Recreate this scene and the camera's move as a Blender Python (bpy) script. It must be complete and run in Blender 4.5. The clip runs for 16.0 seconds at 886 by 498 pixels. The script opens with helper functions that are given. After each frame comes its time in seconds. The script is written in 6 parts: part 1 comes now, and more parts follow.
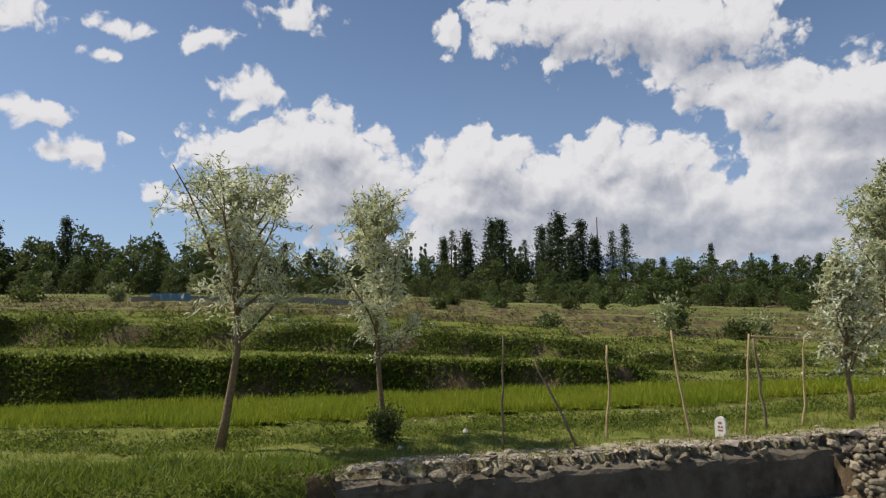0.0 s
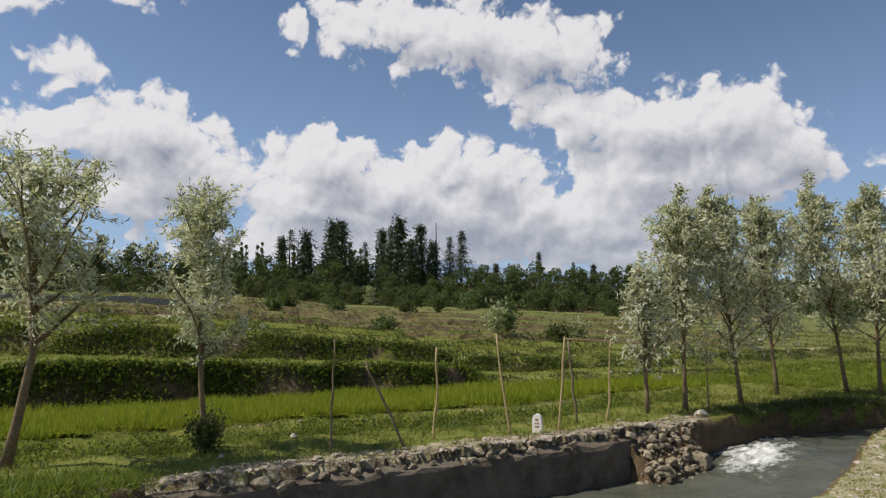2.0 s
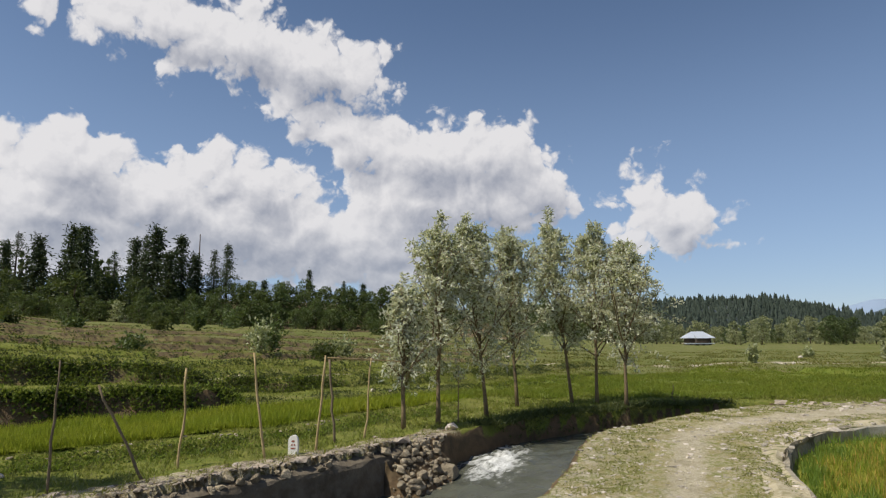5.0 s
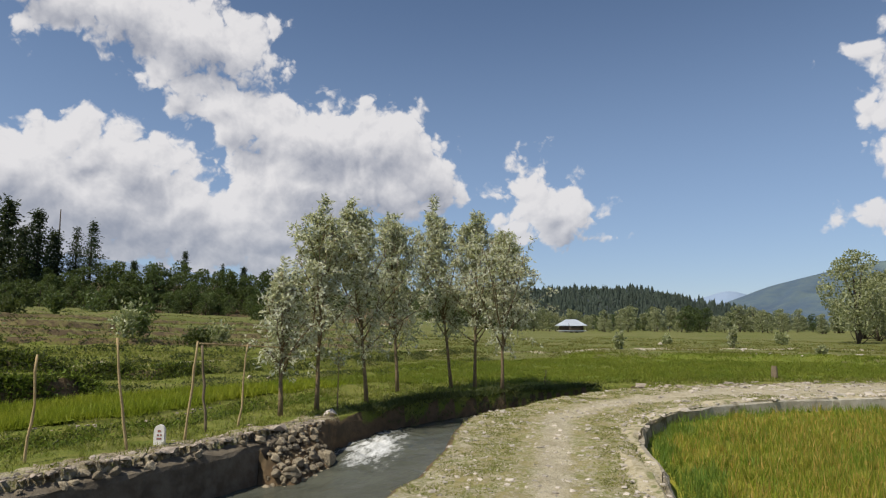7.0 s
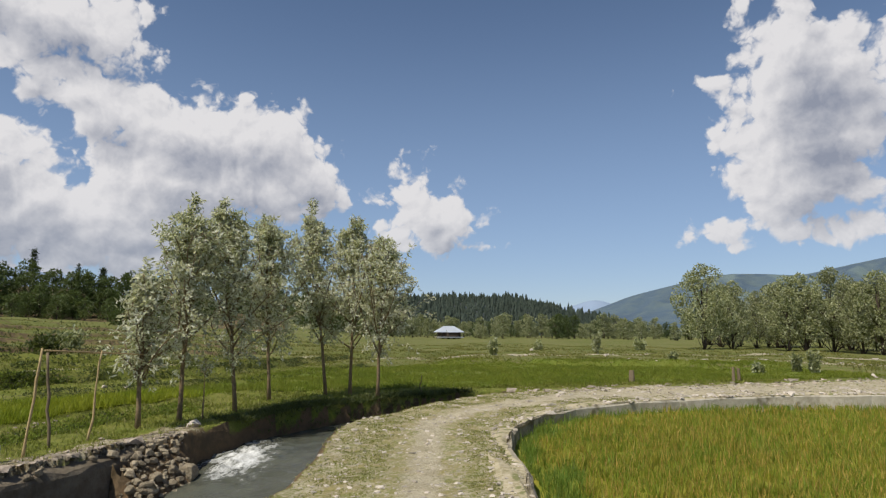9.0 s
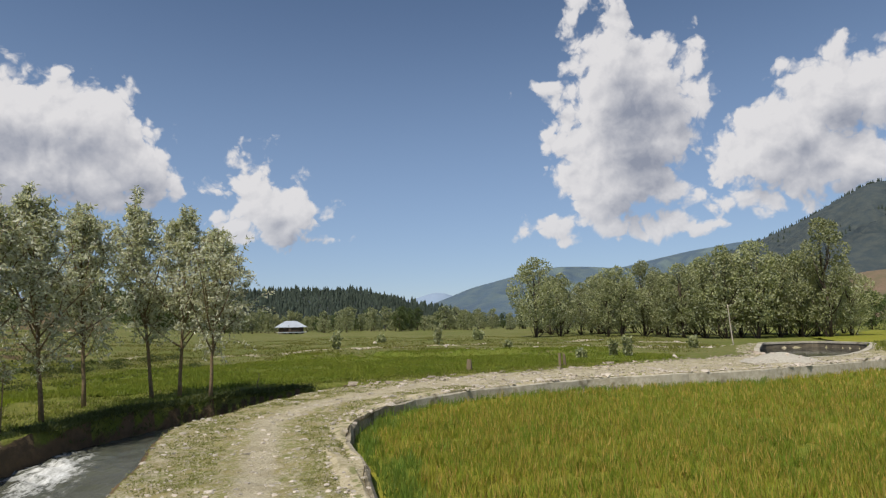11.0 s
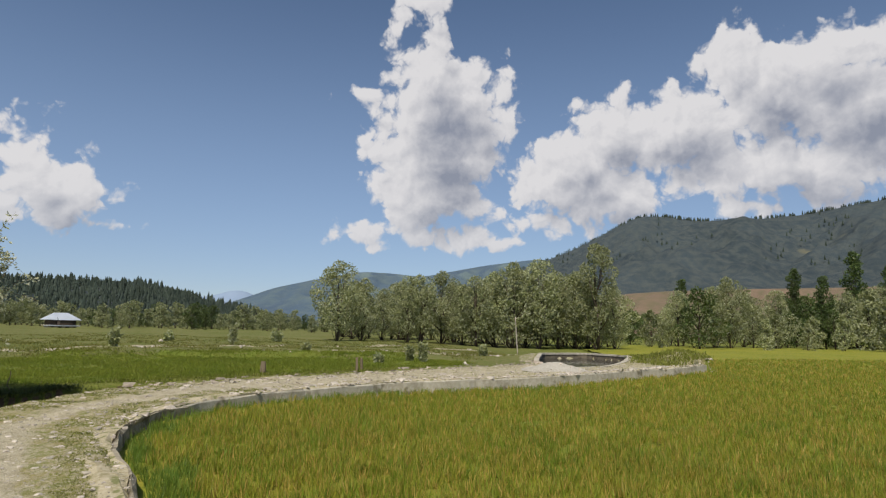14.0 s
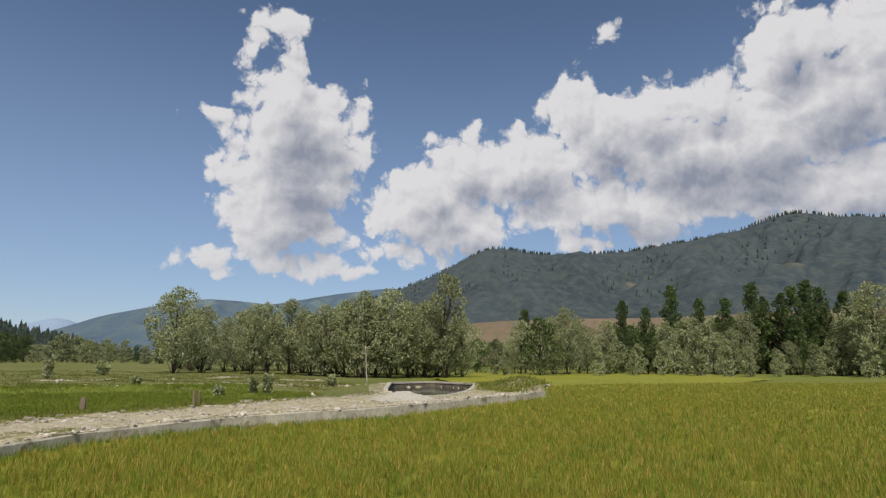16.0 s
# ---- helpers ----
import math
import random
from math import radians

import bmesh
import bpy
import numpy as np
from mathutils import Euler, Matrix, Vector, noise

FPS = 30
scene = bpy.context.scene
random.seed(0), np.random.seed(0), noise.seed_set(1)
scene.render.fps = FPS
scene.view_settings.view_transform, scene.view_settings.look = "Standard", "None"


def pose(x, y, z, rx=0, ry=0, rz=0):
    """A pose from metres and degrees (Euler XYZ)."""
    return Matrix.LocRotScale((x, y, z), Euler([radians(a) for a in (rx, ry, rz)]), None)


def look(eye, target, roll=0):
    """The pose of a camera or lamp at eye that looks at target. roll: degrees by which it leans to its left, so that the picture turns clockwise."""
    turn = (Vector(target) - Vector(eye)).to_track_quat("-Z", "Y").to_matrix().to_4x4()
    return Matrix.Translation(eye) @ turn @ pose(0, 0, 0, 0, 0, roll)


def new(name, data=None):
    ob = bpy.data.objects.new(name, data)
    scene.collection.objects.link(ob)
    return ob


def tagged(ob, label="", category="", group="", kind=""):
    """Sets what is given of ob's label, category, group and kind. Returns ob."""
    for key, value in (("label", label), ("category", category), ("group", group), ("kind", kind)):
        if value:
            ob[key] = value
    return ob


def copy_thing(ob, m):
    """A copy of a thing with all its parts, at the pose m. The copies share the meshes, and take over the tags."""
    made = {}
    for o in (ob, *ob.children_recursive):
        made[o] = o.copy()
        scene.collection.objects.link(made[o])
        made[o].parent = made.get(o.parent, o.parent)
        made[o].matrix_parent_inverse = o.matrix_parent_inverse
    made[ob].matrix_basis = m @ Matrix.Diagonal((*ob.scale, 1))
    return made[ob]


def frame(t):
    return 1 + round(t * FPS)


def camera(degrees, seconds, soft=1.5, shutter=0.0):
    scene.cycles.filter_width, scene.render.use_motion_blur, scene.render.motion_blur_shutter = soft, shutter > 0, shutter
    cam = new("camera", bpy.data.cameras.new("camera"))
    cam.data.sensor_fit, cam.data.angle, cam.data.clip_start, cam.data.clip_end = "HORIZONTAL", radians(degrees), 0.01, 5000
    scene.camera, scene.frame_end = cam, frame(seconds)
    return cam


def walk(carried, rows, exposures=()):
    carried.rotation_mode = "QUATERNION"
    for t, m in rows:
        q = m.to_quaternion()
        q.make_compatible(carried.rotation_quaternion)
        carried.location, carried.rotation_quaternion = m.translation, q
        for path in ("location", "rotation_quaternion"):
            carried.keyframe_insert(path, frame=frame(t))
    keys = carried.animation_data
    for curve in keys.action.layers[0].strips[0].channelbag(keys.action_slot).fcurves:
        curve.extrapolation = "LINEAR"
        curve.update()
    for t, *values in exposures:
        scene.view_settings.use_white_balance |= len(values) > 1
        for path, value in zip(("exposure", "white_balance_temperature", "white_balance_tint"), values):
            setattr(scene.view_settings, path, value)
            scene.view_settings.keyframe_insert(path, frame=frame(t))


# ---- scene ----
cam = camera(69.3, 16.0, soft=1.25)
# seconds, eye x, y, z, then the turn in degrees about x, y, z
ROWS = [
    (0.0, 0.000, 0.000, 1.65, 96.47, 0.69, 0.08),
    (0.5, 0.019, -0.001, 1.65, 95.79, 0.32, -3.67),
    (1.0, 0.041, -0.003, 1.65, 96.54, 0.14, -7.76),
    (1.5, 0.061, -0.006, 1.65, 96.50, -0.13, -11.68),
    (2.0, 0.074, -0.009, 1.65, 96.56, 0.28, -14.20),
    (2.5, 0.088, -0.013, 1.65, 96.24, 0.41, -17.01),
    (3.0, 0.101, -0.018, 1.65, 96.71, 0.45, -19.67),
    (3.5, 0.121, -0.025, 1.65, 97.16, 0.13, -23.77),
    (4.0, 0.141, -0.035, 1.65, 97.61, 0.49, -27.89),
    (6.5, 0.201, -0.078, 1.65, 97.45, -0.26, -42.18),
    (7.0, 0.211, -0.087, 1.65, 96.86, -0.06, -44.71),
    (7.5, 0.219, -0.095, 1.65, 96.70, -0.64, -47.06),
    (8.0, 0.224, -0.101, 1.65, 96.84, 0.06, -48.40),
    (8.5, 0.234, -0.113, 1.65, 97.86, -1.21, -51.52),
    (9.0, 0.247, -0.129, 1.65, 97.44, -0.23, -55.40),
    (9.5, 0.258, -0.147, 1.65, 96.69, 0.22, -59.42),
    (10.0, 0.267, -0.163, 1.65, 96.27, 1.02, -62.79),
    (12.5, 0.294, -0.238, 1.65, 98.11, -0.03, -78.15),
    (13.0, 0.296, -0.252, 1.65, 97.97, -0.10, -80.80),
    (13.5, 0.298, -0.264, 1.65, 97.85, -0.62, -83.20),
    (14.0, 0.299, -0.281, 1.65, 97.08, -1.21, -86.53),
    (14.5, 0.300, -0.302, 1.65, 96.82, -2.30, -90.70),
    (15.0, 0.299, -0.322, 1.65, 98.89, -1.48, -94.49),
    (15.5, 0.298, -0.337, 1.65, 99.41, -1.33, -97.32),
    (16.0, 0.296, -0.350, 1.65, 99.85, -0.62, -99.64),
]
EXPOSURES = [(0.0, 0.0), (7.0, -0.02), (16.0, -0.12)]
walk(cam, [(t, pose(x, y, z, a, b, c)) for t, x, y, z, a, b, c in ROWS], EXPOSURES)

# ---- sky and sun ----
SUN_AZ, SUN_EL = -80.0, 54.0      # degrees from +y towards +x, and above the horizon
SKY, SUN = 0.102, 4.75

# cumulus puffs: azimuth, height, half width, half height, in degrees
CLOUDS = {
    "cirrus_bits": [(-34.4, 23.0, 2.0, 1.0), (-27.5, 23.0, 2.1, 0.7), (-28.7, 20.9, 1.2, 0.4), (-20.7, 23.4, 2.1, 1.1), (-19.3, 22.6, 0.9, 0.5), (-13.0, 25.9, 2.8, 0.9), (-17.0, 20.0, 2.4, 1.1), (-20.2, 20.0, 0.6, 0.4), (-17.7, 18.5, 0.9, 0.6), (-33.7, 16.3, 2.5, 1.1), (-30.5, 13.7, 2.3, 1.2), (-24.4, 14.4, 0.9, 0.4), (-26.6, 15.3, 1.7, 0.4)],
    "west_bank": [(-11.3, 16.1, 5.2, 2.2), (-15.7, 15.1, 4.8, 2.1), (-8.8, 13.0, 6.5, 2.7), (-18.1, 13.8, 3.3, 1.2), (-4.2, 13.6, 2.6, 1.0), (-11.3, 11.0, 9.3, 2.0), (4.0, 13.7, 4.9, 2.7), (3.4, 10.5, 7.6, 3.5), (9.0, 11.8, 5.5, 2.7), (14.1, 14.8, 3.9, 1.7), (18.3, 13.2, 3.9, 2.6), (15.8, 9.5, 11.3, 3.4), (22.7, 10.2, 5.2, 2.1), (26.4, 7.4, 7.8, 2.5), (8.9, 6.8, 16.0, 2.0)],
    "high_band": [(10.0, 26.2, 6.0, 1.8), (6.4, 24.7, 2.7, 1.4), (16.2, 24.9, 5.5, 2.6), (22.6, 23.4, 5.8, 2.7), (26.5, 22.9, 2.9, 2.1), (20.5, 20.8, 2.9, 1.5), (24.1, 19.9, 2.4, 1.2), (0.5, 25.4, 1.1, 1.3), (10.1, 22.4, 0.6, 0.7), (21.5, 17.9, 0.9, 0.6)],
    "north_mass": [(26.2, 17.2, 3.4, 2.1), (32.9, 16.3, 6.1, 2.8), (38.4, 16.2, 4.4, 2.8), (42.6, 14.0, 3.5, 2.6), (34.8, 12.5, 10.3, 2.7), (28.7, 9.7, 7.6, 2.3), (20.5, 9.0, 9.1, 2.5)],
    "lone_cloud": [(52.8, 11.8, 1.6, 2.2), (54.5, 9.9, 3.0, 2.0), (56.5, 10.1, 1.6, 1.5), (51.4, 8.8, 2.0, 1.3), (58.0, 7.9, 1.4, 0.3)],
    "tower": [(84.2, 22.3, 2.9, 2.4), (85.2, 24.9, 1.5, 1.4), (85.8, 19.7, 5.5, 3.6), (86.0, 15.5, 5.1, 3.2), (85.2, 12.0, 4.9, 2.3), (88.9, 18.4, 2.7, 3.1), (79.2, 20.7, 1.2, 0.8), (79.8, 16.0, 1.4, 0.8), (79.0, 8.8, 2.1, 0.9), (80.3, 7.1, 1.1, 0.5), (84.1, 8.1, 1.4, 0.9), (88.2, 8.2, 2.1, 1.0), (90.9, 7.8, 1.7, 0.4), (84.3, 28.1, 1.9, 0.9), (81.9, 26.5, 0.7, 0.8)],
    "east_mass": [(95.2, 13.1, 2.8, 1.6), (98.2, 14.9, 3.1, 2.5), (101.3, 16.9, 3.2, 2.6), (100.3, 11.9, 5.1, 2.0), (95.2, 9.8, 2.0, 1.1), (110.8, 21.8, 1.5, 1.8), (113.7, 19.0, 4.2, 3.3), (117.7, 20.8, 3.6, 2.2), (107.1, 16.9, 4.6, 3.0), (122.5, 21.6, 3.0, 2.1), (120.4, 17.3, 6.4, 3.5), (115.5, 13.1, 7.6, 2.2), (112.0, 10.2, 2.2, 0.6)],
    "east_mass_upper": [(128.8, 24.3, 3.5, 2.5), (131.7, 24.9, 3.9, 1.6), (131.3, 20.0, 5.0, 3.8), (135.6, 22.0, 3.2, 4.3), (126.1, 17.1, 5.5, 3.3), (126.7, 13.9, 9.9, 2.0), (132.7, 14.2, 4.4, 2.3), (114.5, 28.1, 0.7, 0.7)],
    "behind": [(-60, 16, 9, 4), (-75, 12, 10, 3), (-120, 22, 8, 4), (150, 16, 9, 4), (175, 12, 12, 4), (-150, 14, 10, 4), (-95, 35, 9, 3)],
}


class Graph:
    """Shorthand for a node tree."""

    def __init__(self, tree):
        self.tree = tree

    def add(self, kind, **props):
        n = self.tree.nodes.new(kind)
        for k, v in props.items():
            if k == "operation":
                n.operation = v
            elif k == "blend_type":
                n.blend_type = v
            elif k == "data_type":
                n.data_type = v
        return n

    def put(self, socket, v):
        if isinstance(v, bpy.types.NodeSocket):
            self.tree.links.new(v, socket)
        else:
            socket.default_value = v

    def math(self, op, a, b=0.0, c=None, clamp=False):
        n = self.add("ShaderNodeMath", operation=op)
        n.use_clamp = clamp
        self.put(n.inputs[0], a)
        self.put(n.inputs[1], b)
        if c is not None:
            self.put(n.inputs[2], c)
        return n.outputs[0]

    def vec(self, op, a, b=(0, 0, 0)):
        n = self.add("ShaderNodeVectorMath", operation=op)
        self.put(n.inputs[0], a)
        if op == "SCALE":
            self.put(n.inputs["Scale"], b)
        else:
            self.put(n.inputs[1], b)
        return n.outputs["Value"] if op in ("LENGTH", "DOT_PRODUCT") else n.outputs[0]

    def noise(self, vector, scale, detail=4.0, rough=0.55, out=0):
        n = self.add("ShaderNodeTexNoise")
        self.put(n.inputs["Vector"], vector)
        n.inputs["Scale"].default_value, n.inputs["Detail"].default_value, n.inputs["Roughness"].default_value = scale, detail, rough
        return n.outputs[out]

    def ramp(self, fac, lo, hi, to_lo=0.0, to_hi=1.0, smooth=True):
        n = self.add("ShaderNodeMapRange")
        n.interpolation_type = "SMOOTHSTEP" if smooth else "LINEAR"
        n.clamp = True
        self.put(n.inputs["Value"], fac)
        for k, v in (("From Min", lo), ("From Max", hi), ("To Min", to_lo), ("To Max", to_hi)):
            n.inputs[k].default_value = v
        return n.outputs[0]

    def mix(self, fac, a, b, blend="MIX"):
        n = self.add("ShaderNodeMix", data_type="RGBA", blend_type=blend)
        self.put(n.inputs[0], fac)
        self.put(n.inputs[6], a if isinstance(a, bpy.types.NodeSocket) else (*a, 1.0))
        self.put(n.inputs[7], b if isinstance(b, bpy.types.NodeSocket) else (*b, 1.0))
        return n.outputs[2]


def cloud_field():
    """A node group: how deep inside a cloud a direction (degrees) lies."""
    group = bpy.data.node_groups.new("cloud_field", "ShaderNodeTree")
    group.interface.new_socket("Vector", in_out="INPUT", socket_type="NodeSocketVector")
    group.interface.new_socket("Depth", in_out="OUTPUT", socket_type="NodeSocketFloat")
    group.interface.new_socket("Bulk", in_out="OUTPUT", socket_type="NodeSocketFloat")
    g = Graph(group)
    source, sink = g.add("NodeGroupInput"), g.add("NodeGroupOutput")
    p = source.outputs[0]
    big = g.vec("SCALE", g.vec("SUBTRACT", g.noise(p, 0.22, 2.0, 0.5, 1), (0.5, 0.5, 0.5)), 3.0)
    q = g.vec("ADD", p, big)
    cores = {}
    last = None
    for kind, puffs in CLOUDS.items():
        thin = kind == "cirrus_bits"
        for az, el, rx, ry in puffs:
            m = g.add("ShaderNodeMapping")
            if last is None:
                g.put(m.inputs["Vector"], q)
            else:       # one after another, so that few values wait at a time
                step = g.add("ShaderNodeVectorMath", operation="MULTIPLY_ADD")
                g.put(step.inputs[0], last)
                step.inputs[1].default_value = (1e-7, 1e-7, 1e-7)
                g.put(step.inputs[2], q)
                g.put(m.inputs["Vector"], step.outputs[0])
            m.inputs["Location"].default_value = (-az / rx, -el / ry, 0)
            m.inputs["Scale"].default_value = (1 / rx, 1 / ry, 0)
            away = g.vec("LENGTH", m.outputs[0])
            # small puffs get an equal rim in degrees
            k = min(rx, ry * 1.6) ** 0.6
            depth = g.math("MULTIPLY_ADD", away, -k, k - 0.22 * thin - 0.55 * (1 - min(1.0, ry / 2.0)))
            last = depth if thin not in cores else g.math("SMOOTH_MAX", cores[thin], depth, 0.6)
            cores[thin] = last
    fine = g.math("SUBTRACT", g.noise(q, 0.6, 6.0, 0.52), 0.5)
    cells = g.add("ShaderNodeTexVoronoi")
    g.put(cells.inputs["Vector"], g.vec("ADD", q, g.vec("SCALE", g.vec("SUBTRACT", g.noise(p, 1.3, 2.0, 0.5, 1), (0.5, 0.5, 0.5)), 0.9)))
    cells.inputs["Scale"].default_value, cells.inputs["Detail"].default_value, cells.inputs["Roughness"].default_value = 0.40, 3.0, 0.50
    lumps = g.math("MULTIPLY", g.math("SUBTRACT", 0.92, cells.outputs["Distance"]), 2.3)
    heap = g.math("MULTIPLY_ADD", fine, 1.3, g.math("ADD", cores[False], g.math("ADD", lumps, 0.84)))
    wisp = g.math("MULTIPLY_ADD", fine, 4.2, g.math("MULTIPLY_ADD", lumps, 0.4, g.math("ADD", cores[True], 0.75)))
    g.put(sink.inputs[0], g.math("MAXIMUM", heap, wisp))
    g.put(sink.inputs[1], g.math("MULTIPLY_ADD", lumps, 0.35, g.math("MAXIMUM", cores[False], cores[True])))
    return group


def make_world():
    world = bpy.data.worlds.new("sky")
    world.use_nodes = True
    scene.world = world
    g = Graph(world.node_tree)
    world.node_tree.nodes.clear()
    sky = g.add("ShaderNodeTexSky")
    sky.sky_type, sky.sun_disc = "NISHITA", False
    sky.sun_elevation, sky.sun_rotation = radians(SUN_EL), radians(SUN_AZ)
    sky.altitude, sky.air_density, sky.dust_density, sky.ozone_density = 1600, 1.0, 1.2, 1.5
    way = g.add("ShaderNodeTexCoord").outputs["Generated"]
    xyz = g.add("ShaderNodeSeparateXYZ")
    g.put(xyz.inputs[0], way)
    az = g.math("DEGREES", g.math("ARCTAN2", xyz.outputs[0], xyz.outputs[1]))
    el = g.math("DEGREES", g.math("ARCSINE", xyz.outputs[2]))
    p = g.add("ShaderNodeCombineXYZ")
    g.put(p.inputs[0], az)
    g.put(p.inputs[1], el)
    p = p.outputs[0]
    field = cloud_field()
    here, sunward, above = g.add("ShaderNodeGroup"), g.add("ShaderNodeGroup"), g.add("ShaderNodeGroup")
    here.node_tree = sunward.node_tree = above.node_tree = field
    g.put(above.inputs[0], g.vec("ADD", p, (-1.4, 2.6, 0)))
    g.put(here.inputs[0], p)
    g.put(sunward.inputs[0], g.vec("ADD", p, (-0.38, 0.62, 0)))
    depth = here.outputs[0]
    alpha = g.ramp(depth, -0.12, 0.75)
    relief = g.math("SUBTRACT", depth, sunward.outputs[0])
    thick = g.ramp(above.outputs[1], -0.4, 2.3)
    light = g.math("ADD", g.math("MULTIPLY", relief, 0.15), g.math("MULTIPLY_ADD", thick, -0.78, 0.98))
    light = g.ramp(light, 0.05, 1.05, smooth=False)
    colour = g.mix(light, (0.285, 0.31, 0.385), (0.785, 0.77, 0.78))
    low = g.ramp(el, 2.0, 13.0, 0.35, 0.0)
    blue = g.vec("SCALE", sky.outputs[0], SKY)
    haze = g.mix(g.ramp(el, 0.0, 32.0, 0.46, 0.0), blue, (0.33, 0.452, 0.685))
    colour = g.mix(low, colour, (0.52, 0.56, 0.63))
    full = g.mix(g.math("MULTIPLY", alpha, 0.97), haze, colour)
    back = g.add("ShaderNodeBackground")
    g.put(back.inputs[0], full)
    g.put(g.add("ShaderNodeOutputWorld").inputs[0], back.outputs[0])


make_world()
lamp = bpy.data.lights.new("sun", "SUN")
lamp.energy, lamp.angle, lamp.color = SUN, radians(0.6), (1.0, 0.93, 0.80)
sun = new("sun", lamp)
to_sun = Vector((math.sin(radians(SUN_AZ)) * math.cos(radians(SUN_EL)), math.cos(radians(SUN_AZ)) * math.cos(radians(SUN_EL)), math.sin(radians(SUN_EL))))
sun.matrix_world = look(to_sun * 50, (0, 0, 0))


# ---- materials ----
def material(name, colours, scales=(1.0, 12.0), rough=0.85, bump=0.3, bump_scale=30.0, island=0.0, gloss=0.3, leaf=0.0, metal=0.0, spots=None, piece=0.0):
    """A surface of two or three mixed colours, with large stains, fine grain and relief."""
    m = bpy.data.materials.new(name)
    m.use_nodes = True
    tree = m.node_tree
    tree.nodes.clear()
    g = Graph(tree)
    p = g.add("ShaderNodeTexCoord").outputs["Object"]
    a, b = colours[0], colours[1]
    c = colours[2] if len(colours) > 2 else a
    large = g.ramp(g.noise(p, scales[0], 5.0, 0.6), 0.35, 0.65)
    small = g.ramp(g.noise(p, scales[1], 4.0, 0.6), 0.35, 0.68)
    colour = g.mix(g.math("MULTIPLY", small, 0.75), g.mix(large, a, b), c)
    if island:
        r = g.add("ShaderNodeNewGeometry").outputs["Random Per Island"]
        tone = g.add("ShaderNodeCombineColor")
        for i, k in enumerate((1.0, 0.92, 1.08)):
            g.put(tone.inputs[i], g.math("MULTIPLY_ADD", r, island * k * 2, 1 - island))
        colour = g.mix(1.0, colour, tone.outputs[0], "MULTIPLY")
        if spots:
            r2 = g.math("FRACT", g.math("MULTIPLY", r, 7.31))
            colour = g.mix(g.ramp(r2, spots[1], spots[1] + 0.08), colour, spots[0])
    elif spots:
        colour = g.mix(g.ramp(g.noise(p, spots[2], 3.0, 0.5), spots[1], spots[1] + 0.08), colour, spots[0])
    if piece:
        tone = g.math("MULTIPLY_ADD", g.add("ShaderNodeObjectInfo").outputs["Random"], piece * 2, 1 - piece)
        colour = g.vec("SCALE", colour, tone)
    s = g.add("ShaderNodeBsdfPrincipled")
    g.put(s.inputs["Base Color"], colour)
    s.inputs["Roughness"].default_value, s.inputs["Specular IOR Level"].default_value, s.inputs["Metallic"].default_value = rough, gloss, metal
    if bump:
        n = g.add("ShaderNodeBump")
        n.inputs["Strength"].default_value, n.inputs["Distance"].default_value = bump, 0.5 / bump_scale
        g.put(n.inputs["Height"], g.noise(p, bump_scale, 6.0, 0.65))
        g.put(s.inputs["Normal"], n.outputs[0])
    shader = s.outputs[0]
    if leaf:
        t = g.add("ShaderNodeBsdfTranslucent")
        g.put(t.inputs[0], g.mix(0.5, colour, (0.30, 0.36, 0.06)))
        mixed = g.add("ShaderNodeMixShader")
        mixed.inputs[0].default_value = leaf
        g.put(mixed.inputs[1], shader)
        g.put(mixed.inputs[2], t.outputs[0])
        shader = mixed.outputs[0]
    g.put(g.add("ShaderNodeOutputMaterial").inputs[0], shader)
    return m


